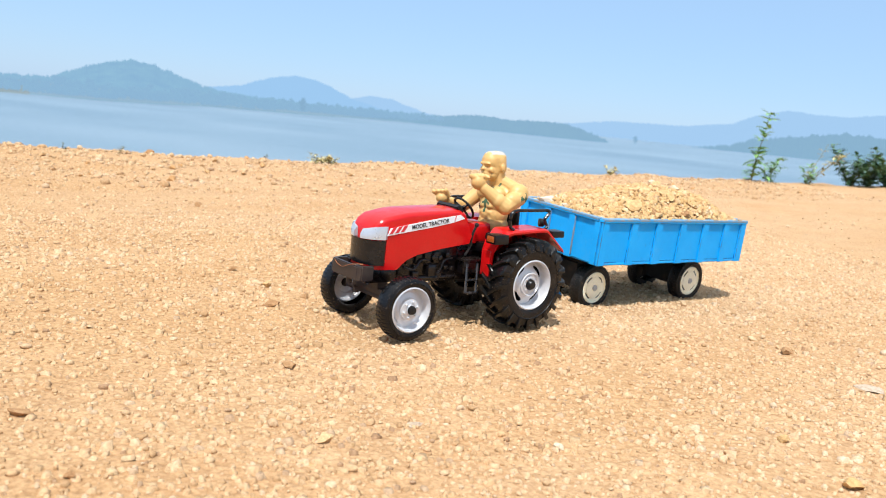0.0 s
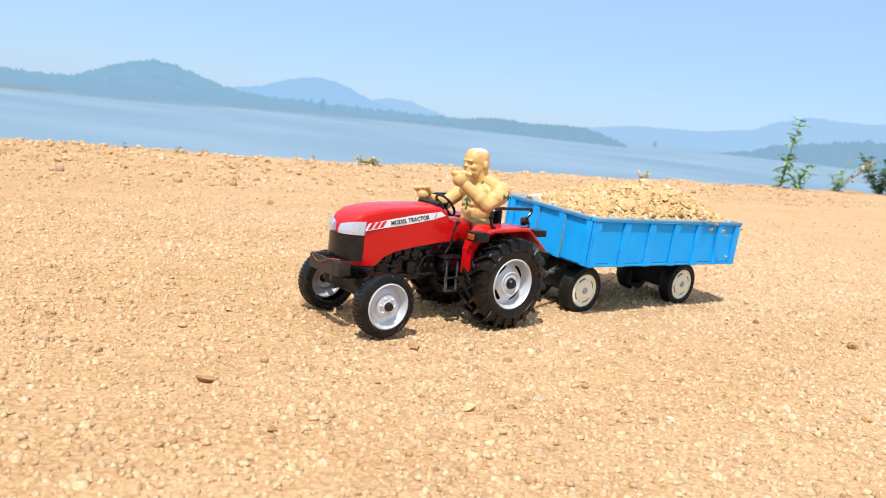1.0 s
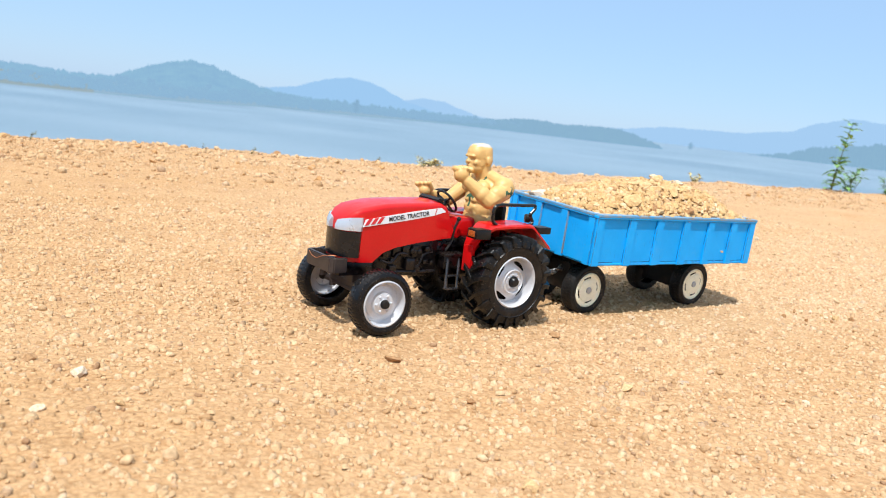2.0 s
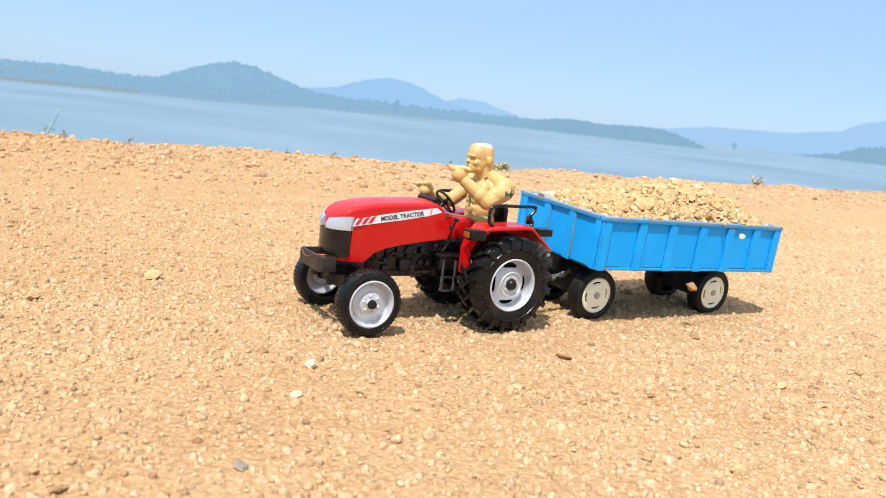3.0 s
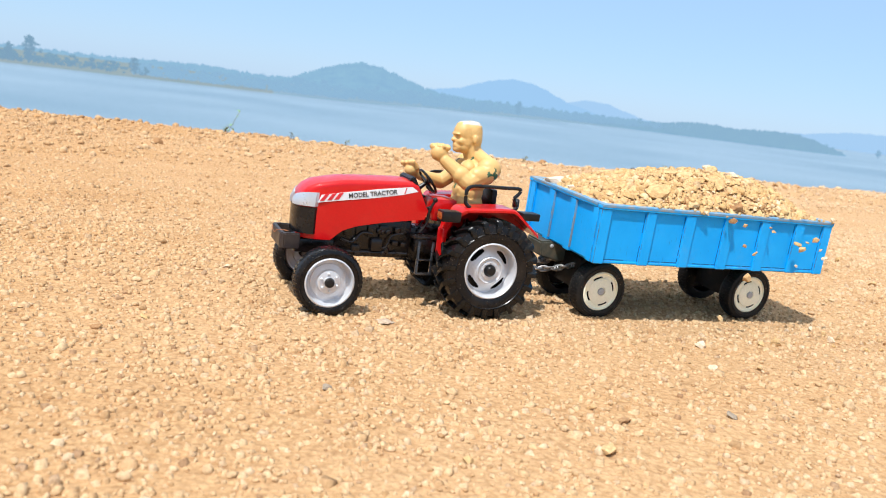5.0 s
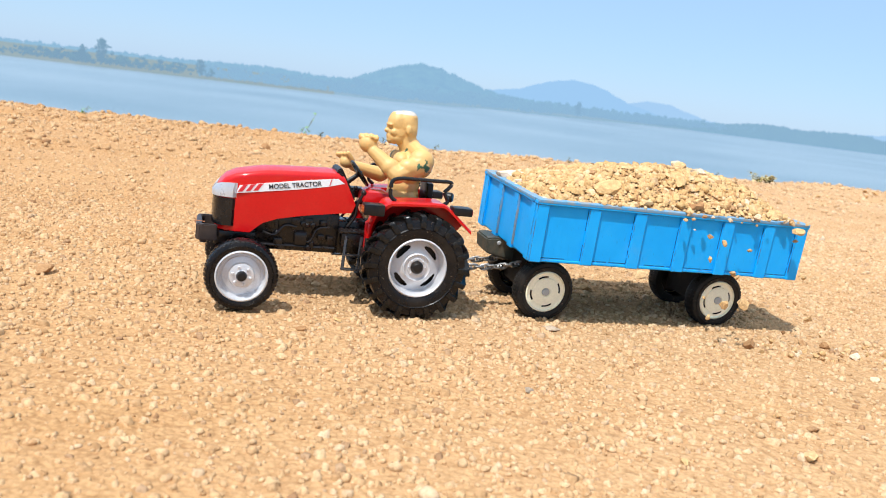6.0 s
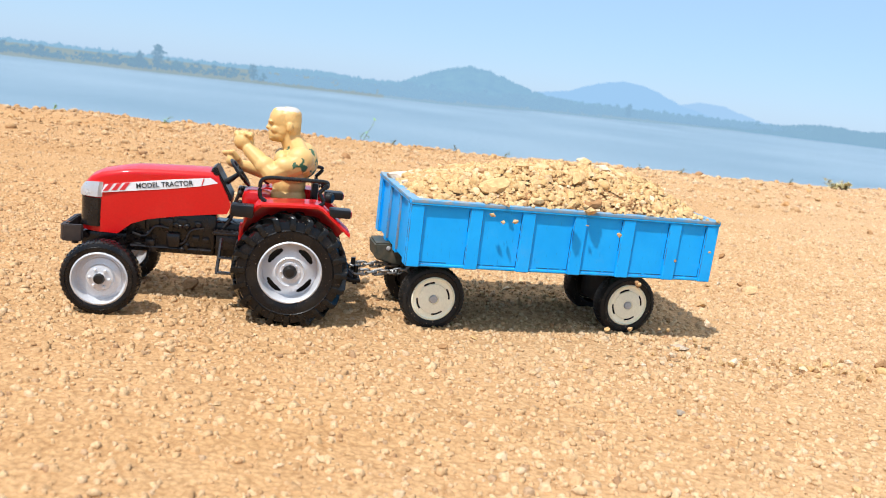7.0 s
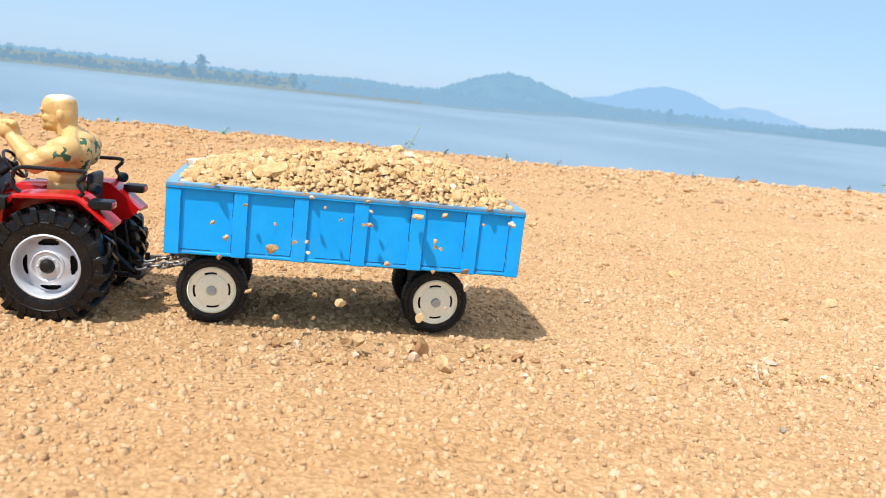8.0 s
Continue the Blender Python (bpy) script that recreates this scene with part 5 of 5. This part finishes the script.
def build_load():
    load = new("gravel_load")
    tagged(load, "heap of tan gravel and stones filling the blue trailer", "gravel")
    bm = bmesh.new()
    nx, ny = 60, 32
    top = [[bm.verts.new((-.0200 + .2080 * i / nx, -.0165 + .1000 * j / ny, heap_height(-.0200 + .2080 * i / nx, -.0165 + .1000 * j / ny) - .001)) for i in range(nx + 1)] for j in range(ny + 1)]
    for j in range(ny):
        for i in range(nx):
            bm.faces.new((top[j][i], top[j][i + 1], top[j + 1][i + 1], top[j + 1][i]))
    rim = [v for v in bm.verts if v.is_boundary]
    low = bmesh.ops.extrude_edge_only(bm, edges=[e for e in bm.edges if e.is_boundary])
    for v in low["geom"]:
        if isinstance(v, bmesh.types.BMVert):
            v.co.z = .0500
    part("sand_core", bm, M_SOIL, load, "sandy core of the heap", sharp=60)
    rng = random.Random(8)
    places = []
    for _ in range(6800):
        x, y = rng.uniform(-.0215, .1895), rng.uniform(-.0180, .0850)
        s = min(.00130 * math.exp(rng.gauss(0, 0.45)), .0034)
        places.append((x, y, heap_height(x, y) + s * 0.30, s))
    for _ in range(90):
        x, y = rng.uniform(.02, .1895), rng.choice((rng.uniform(-.0215, -.0180), rng.uniform(.0850, .0890)))
        places.append((x, y, RIM_Z + .0012, rng.uniform(.0009, .0017)))
    small = scattered("gravel", pebble_shapes(5, 2, 300) + block_shapes(12, 4), places, M_LOAD)
    small.parent = load
    tagged(small, kind="stuff")
    # larger stones of the heap
    kinds = [(M_STONE, 0.84), (M_WHITE, 0.10), (M_BROWN, 0.04), (M_GREY, 0.02)]
    for k in range(80):
        x, y = rng.uniform(-.012, .180), rng.uniform(-.0130, .0800)
        s = rng.uniform(.0024, .0040) if k > 7 else rng.uniform(.0050, .0080)
        pick, m = rng.random(), M_STONE
        for mat, share in kinds:
            if pick < share:
                m = mat
                break
            pick -= share
        ob = new("stone", rocks(m)[k % 6])
        ob.parent = load
        flat = rng.uniform(0.55, 0.9)
        ob.matrix_basis = pose(x, y, heap_height(x, y) + s * 0.15, rng.uniform(-30, 30), rng.uniform(-30, 30), rng.uniform(0, 360)) @ Matrix.Diagonal((s * 1.15, s, s * flat, 1))
    # the three blocks that stand out of the heap
    for x, y, s, m, turn in ((.0330, -.0020, .0098, M_YELLOW, 20), (.0950, .0060, .0088, M_YELLOW, 70), (.1180, .0480, .0082, M_WHITE, 35)):
        ob = new("stone", rocks(m)[int(x * 1000) % 6])
        ob.parent = load
        ob.matrix_basis = pose(x, y, heap_height(x, y) + s * .20, 12, -8, turn) @ Matrix.Diagonal((s * 1.2, s * .8, s * .62, 1))
    # pale lumps at the front end
    for x, y, s in ((-.0110, .058, .0150), (-.0100, .034, .0115), (-.0150, .012, .0050), (-.0180, -.012, .0042)):
        ob = new("stone", rocks(M_QUARTZ)[int(y * 1000) % 6])
        ob.parent = load
        ob.matrix_basis = pose(x, y, .0868, 0, 4, 40 + y * 300) @ Matrix.Diagonal((s * 0.8, s * 1.2, s * 0.55, 1))
    return load


def build_chain(length):
    """A twisted steel chain along x."""
    chain = new("chain")
    tagged(chain, "twisted steel chain between tractor and trailer", "chain", "tow chains")
    link = None
    n = int(length / .0046)
    for k in range(n):
        if link is None:
            path = []
            for i in range(20):
                a = 2 * math.pi * i / 20
                path.append((.0021 * math.cos(a) + (.0014 if math.cos(a) > 0 else -.0014), .0018 * math.sin(a), .0006 * math.sin(2 * a)))
            link = part("link", add_tube(bmesh.new(), path, .00088, 8, closed=True), M_CHAIN, chain, at=pose(.002, 0, 0, 35, 0, 0))
        else:
            s = k / n
            again("link", link, chain, pose(.002 + k * .0046, 0, -.0035 * math.sin(math.pi * s), 35 + 68 * k, 0, 0))
    return chain

# ---------------------------------------------------------------- stones, leaves and weeds on the ground
def lay_stone(x, y, s, material, label, flat=0.6, turn=0.0, k=0):
    ob = new("stone", rocks(material)[k % 6])
    ob.matrix_basis = pose(x, y, ground_height(x, y) + s * (flat * 0.45 - (0.07 if flat < 0.3 else 0)), 14 * flat - 2, -10 * flat + 1, turn) @ Matrix.Diagonal((s * 1.2, s, s * flat, 1))
    return tagged(ob, label, "stone", "stones on the ground")


def build_ground_stones():
    tan, brown, grey = "tan stone lying on the gravel", "dark brown stone lying on the gravel", "smooth grey stone lying on the gravel"
    lots = [
        (M_STONE, tan, 0.62, [(.246, .747, .0080), (-.104, .356, .0023), (.166, .344, .0030), (-.012, .507, .0030), (.239, .416, .0031), (.233, .363, .0060),
                              (.179, .666, .0062), (.671, .549, .0045), (.554, .422, .0049), (.112, .792, .0066), (.380, .515, .0030), (.657, .524, .0034), (.915, .460, .0059), (.685, .865, .0054), (.924, .515, .0045)]),
        (M_BROWN, brown, 0.62, [(-.031, .481, .0033), (.044, .557, .0027), (.328, .579, .0050), (-.280, 1.568, .0115), (.153, 1.877, .0120), (.672, .659, .0056), (.252, .401, .0036), (.138, .607, .0036),
                                (.680, .801, .0066), (.711, .827, .0043), (.655, 1.379, .0077), (1.076, .676, .0068), (.532, .594, .0051), (.661, .924, .0049), (.560, .523, .0034), (.589, 2.248, .0120), (-.212, .530, .0070)]),
        (M_GREY, grey, 0.6, [(.102, .414, .0032), (.317, .420, .0034)]),
        (M_PALE, "pale flat stone half sunk in the gravel", 0.22, [(.132, .544, .0090), (.723, .564, .0055), (1.067, .587, .0108)]),
        (M_WHITE, "whitish stone lying on the gravel", 0.6, [(.013, .638, .0034), (.356, .556, .0054), (.345, .509, .0030), (.789, .527, .0038)])]
    k = 0
    for m, label, flat, spots in lots:
        for x, y, s in spots:
            lay_stone(x, y, s, m, label, flat, 47.0 * k, k)
            k += 1
    rng = random.Random(17)
    for k in range(170):
        x = rng.uniform(-1.1, 3.2)
        y = edge_at(x) - 0.02 - 0.55 * rng.random() ** 1.4 + SHEAR * x
        lay_stone(x, y, min(.0052 * math.exp(rng.gauss(0, .4)), .012), M_CLOD, "earthy clod near the edge of the bank", 0.7, rng.uniform(0, 360), k)


def add_leaf(bm, base, way, length, width, lift):
    way = way.normalized()
    side = way.cross(Vector((0, 0, 1)))
    side = side.normalized() if side.length > 0.01 else Vector((1, 0, 0))
    up = side.cross(way)
    rows = []
    for s, w in ((0, .1), (.3, .9), (.6, 1.0), (.85, .55), (1, .05)):
        c = base + way * length * s - Vector((0, 0, lift * s * s * length))
        rows.append((bm.verts.new(c - side * width * w * .5 + up * width * .12 * w), bm.verts.new(c), bm.verts.new(c + side * width * w * .5 + up * width * .12 * w)))
    for a, b in zip(rows, rows[1:]):
        bm.faces.new((a[0], a[1], b[1], b[0]))
        bm.faces.new((a[1], a[2], b[2], b[1]))


def build_weed(x, y, h, stems, leaves, leaf, spread, lean, mat, label, seed, z=None):
    rng = random.Random(seed)
    weed = new("weed")
    weed.matrix_basis = pose(x, y, (ground_height(x, y) if z is None else z) - .004)
    tagged(weed, label, "weed", "weeds along the bank")
    foliage = bmesh.new()
    for k in range(stems):
        a = rng.uniform(0, 6.28)
        hh = h * (1 if k == 0 else rng.uniform(.45, .9))
        path = smooth_path([(0.02 * h * math.cos(a), 0.02 * h * math.sin(a), 0), (lean * hh * .3 + spread * hh * .25 * math.cos(a), spread * hh * .25 * math.sin(a), hh * .4), (lean * hh * .7 + spread * hh * .5 * math.cos(a), spread * hh * .5 * math.sin(a), hh * .75), (lean * hh + spread * hh * .7 * math.cos(a), spread * hh * .7 * math.sin(a), hh)], 4)
        part("stem", add_tube(bmesh.new(), path, [h * .007 * (1 - .7 * i / len(path)) + .0004 for i in range(len(path))], 6), M_STEM, weed)
        for i in range(leaves):
            p = path[int(rng.uniform(.12, 1) * (len(path) - 1))]
            b = rng.uniform(0, 6.28)
            add_leaf(foliage, Vector(p), Vector((math.cos(b), math.sin(b), rng.uniform(.0, .8))), leaf * rng.uniform(.6, 1.2), leaf * rng.uniform(.35, .5), rng.uniform(.1, .5))
    part("foliage", foliage, mat, weed, sharp=0)
    return weed


def build_weeds():
    green, dry = "leafy green weed on the edge of the bank", "dry yellowish weed tuft on the edge of the bank"
    build_weed(3.351, 3.363, .345, 2, 46, .055, .12, .15, M_LEAF, "tall leafy green weed on the edge of the bank", 1)
    build_weed(3.499, 3.425, .135, 5, 10, .045, .5, 0, M_LEAF, green, 2)
    build_weed(3.549, 3.444, .115, 4, 8, .04, .5, .1, M_LEAF, green, 3)
    build_weed(3.930, 3.602, .23, 7, 12, .035, .55, .8, M_DRY, "leaning half dry weed on the edge of the bank", 4)
    build_weed(3.919, 3.600, .11, 6, 10, .04, .6, .2, M_LEAF, green, 5)
    bush_rng = random.Random(6)
    for k in range(5):
        build_weed(4.53 + .19 * k, 3.85 + .08 * k + bush_rng.uniform(-.05, .05), bush_rng.uniform(.17, .26), 11, 32, .055, .9, 0, M_LEAF_DARK, "dense dark green bush on the edge of the bank", 60 + k)
    build_weed(1.029, 2.398, .034, 16, 8, .017, 2.2, 0, M_DRY, dry, 7)
    build_weed(1.064, 2.415, .030, 12, 8, .015, 2.2, 0, M_DRY, dry, 8)
    build_weed(2.284, 2.920, .036, 9, 9, .022, 1.0, 0, M_DRY, dry, 9)
    build_weed(-.71, 4.56, .24, 2, 10, .034, .20, .30, M_LEAF, "thin greenish weed stalk on the slope behind the bank's edge", 79)
    for k, (x, y, h) in enumerate(((-.236, 1.993, .022), (-.083, 2.032, .022), (-.758, 1.86, .022), (.407, 2.158, .022), (.521, 2.188, .020), (.872, 2.333, .020), (-.991, 1.801, .024), (.045, 2.064, .025))):
        build_weed(x, y, h, 3, 6, .010, .45, .35, M_LEAF if k in (2, 6) else M_STEM, "thin greenish weed stalk on the edge of the bank", 80 + k)


# ---------------------------------------------------------------- stones that fall from the trailer
def falling_stones():
    """Each rides on the heap's edge, drops over the side board, and comes to rest on the ground."""
    rng = random.Random(23)
    pull = 1.5
    plan = []
    for start, end, rate, low, high in ((0.0, 0.4, 6, .10, .18), (0.4, 0.65, 30, .12, .18), (0.65, 1.0, 42, .11, .17), (1.0, 1.2, 20, .11, .17), (1.2, 3.0, 7, .06, .19), (3.0, 3.6, 16, .04, .19), (3.6, 4.0, 48, .10, .192), (4.0, 5.0, 56, .06, .192), (5.0, 5.6, 52, .09, .192),
                                        (5.6, 6.0, 135, .08, .192), (6.0, 6.8, 85, .09, .192), (6.8, 7.55, 46, .02, .192), (7.55, 7.96, 150, -.01, .192)):
        for _ in range(int((end - start) * rate)):
            plan.append((rng.uniform(start, end), rng.uniform(low, high), min(.0020 * math.exp(rng.gauss(0, .38)), .0040)))
    plan += [(7.50, .100, .0072), (7.53, .120, .0044), (7.46, .165, .0036), (5.12, .055, .0060), (2.75, .06, .0055), (7.62, .075, .0058), (7.22, .06, .0062), (7.40, .13, .0052), (6.9, .09, .0040), (4.28, .052, .0046), (7.72, .03, .0040), (7.78, .085, .0038)]
    out = []
    for k, (t0, x, s) in enumerate(plan):
        material = rng.choice((M_STONE, M_STONE, M_WHITE, M_STONE, M_BROWN))
        ob = new("falling_stone", rocks(material)[k % 6])
        ob.scale = (s * 1.15, s, s * .8)
        tagged(ob, "small tan stone tumbling off the loaded trailer", "stone", "stones falling from the trailer")
        seat = Vector((x, BED[2] + .0012, RIM_Z + s * .5))
        rest = Vector((x, BED[2] + .014, heap_height(x, BED[2] + .014) - s * .4))
        rows = [(t, track(TRAILER_ROWS, t) @ pose(*rest)) for t in [i * .25 for i in range(33)] if t < t0 - .15]
        if rows:
            rows.append((t0 - .10, track(TRAILER_ROWS, t0 - .10) @ pose(*rest)))
        t = round(t0 * FPS) / FPS
        here = track(TRAILER_ROWS, t) @ pose(*seat)
        if not rows:
            rows.append((0.0, track(TRAILER_ROWS, 0.0) @ pose(*seat)))
            t = max(t, 1 / FPS)
        rows.append((t, here))
        going = (track(TRAILER_ROWS, min(t + .05, 8)).translation - track(TRAILER_ROWS, max(t - .05, 0)).translation) / .1
        out_way = track(TRAILER_ROWS, t).to_3x3() @ Vector((rng.uniform(-.03, .05), -rng.uniform(.035, .11), 0))
        speed, jump = going * rng.uniform(.55, 1.0) + out_way, rng.uniform(-.02, .10)
        p0 = here.translation.copy()
        spin = Vector((rng.uniform(-260, 260), rng.uniform(-260, 260), rng.uniform(-200, 200)))
        step, dt, ended = 2 / FPS, 0.0, None
        while True:
            dt += step
            p = p0 + speed * dt + Vector((0, 0, jump * dt - pull * dt * dt / 2))
            floor = ground_height(p.x, p.y) + s * .45
            if p.z <= floor:
                p.z = floor
                ended = (p, dt)
            rows.append((t + dt, pose(*p, *(spin * dt))))
            if ended or t + dt > 8.0:
                break
        if ended:
            p, dt = ended
            q = p + speed * .10
            q.z = ground_height(q.x, q.y) + s * .45
            rows.append((t + dt + 4 / FPS, pose(*q, *(spin * (dt + .08)))))
            if rows[-1][0] < 7.9:
                rows.append((8.0, rows[-1][1]))
        walk(ob, rows)

# ---------------------------------------------------------------- the place, the things, their ways
build_ground()
build_gravel()
build_distance()
TRACTOR, TRACTOR_WHEELS = build_tractor()
DOLL = build_doll()
TRAILER, TRAILER_WHEELS = build_trailer()
LOAD = build_load()
CHAINS = [(build_chain(.066), (.0440, .0335, .0300), (-.014, .0230, .0345)), (build_chain(.066), (.0440, .0570, .0300), (-.014, .0440, .0345))]
build_ground_stones()
build_weeds()


def motions():
    tractor_rows = [(t, pose(x, y, z, 0, pitch, yaw)) for t, x, y, z, yaw, pitch in TRACTOR_ROWS]
    trailer_rows = [(t, pose(x, y, z, lean, pitch, yaw)) for t, x, y, z, yaw, pitch, lean in TRAILER_ROWS]
    walk(TRACTOR, tractor_rows)
    walk(DOLL, tractor_rows)
    walk(TRAILER, trailer_rows)
    walk(LOAD, trailer_rows)
    for chain, front, back in CHAINS:
        rows = []
        for t, *_ in TRACTOR_ROWS:
            a, b = track(TRACTOR_ROWS, t) @ Vector(front), track(TRAILER_ROWS, t) @ Vector(back)
            d = b - a
            rows.append((t, pose(*a, 0, -math.degrees(math.atan2(d.z, math.hypot(d.x, d.y))), math.degrees(math.atan2(d.y, d.x)))))
        walk(chain, rows)
    for wheels, rows, radii in ((TRACTOR_WHEELS, TRACTOR_ROWS, (REAR_R, REAR_R, FRONT_R, FRONT_R)), (TRAILER_WHEELS, TRAILER_ROWS, (TRAILER_R,) * 4)):
        for wheel, radius in zip(wheels, radii):
            rest = wheel.matrix_basis.copy()
            flip = rest.to_3x3()[0][0] < 0
            walk(wheel, [(t, rest @ pose(0, 0, 0, 0, math.degrees(way / radius) * (1 if flip else -1), 0)) for t, way in rolled(rows)])
    falling_stones()


motions()
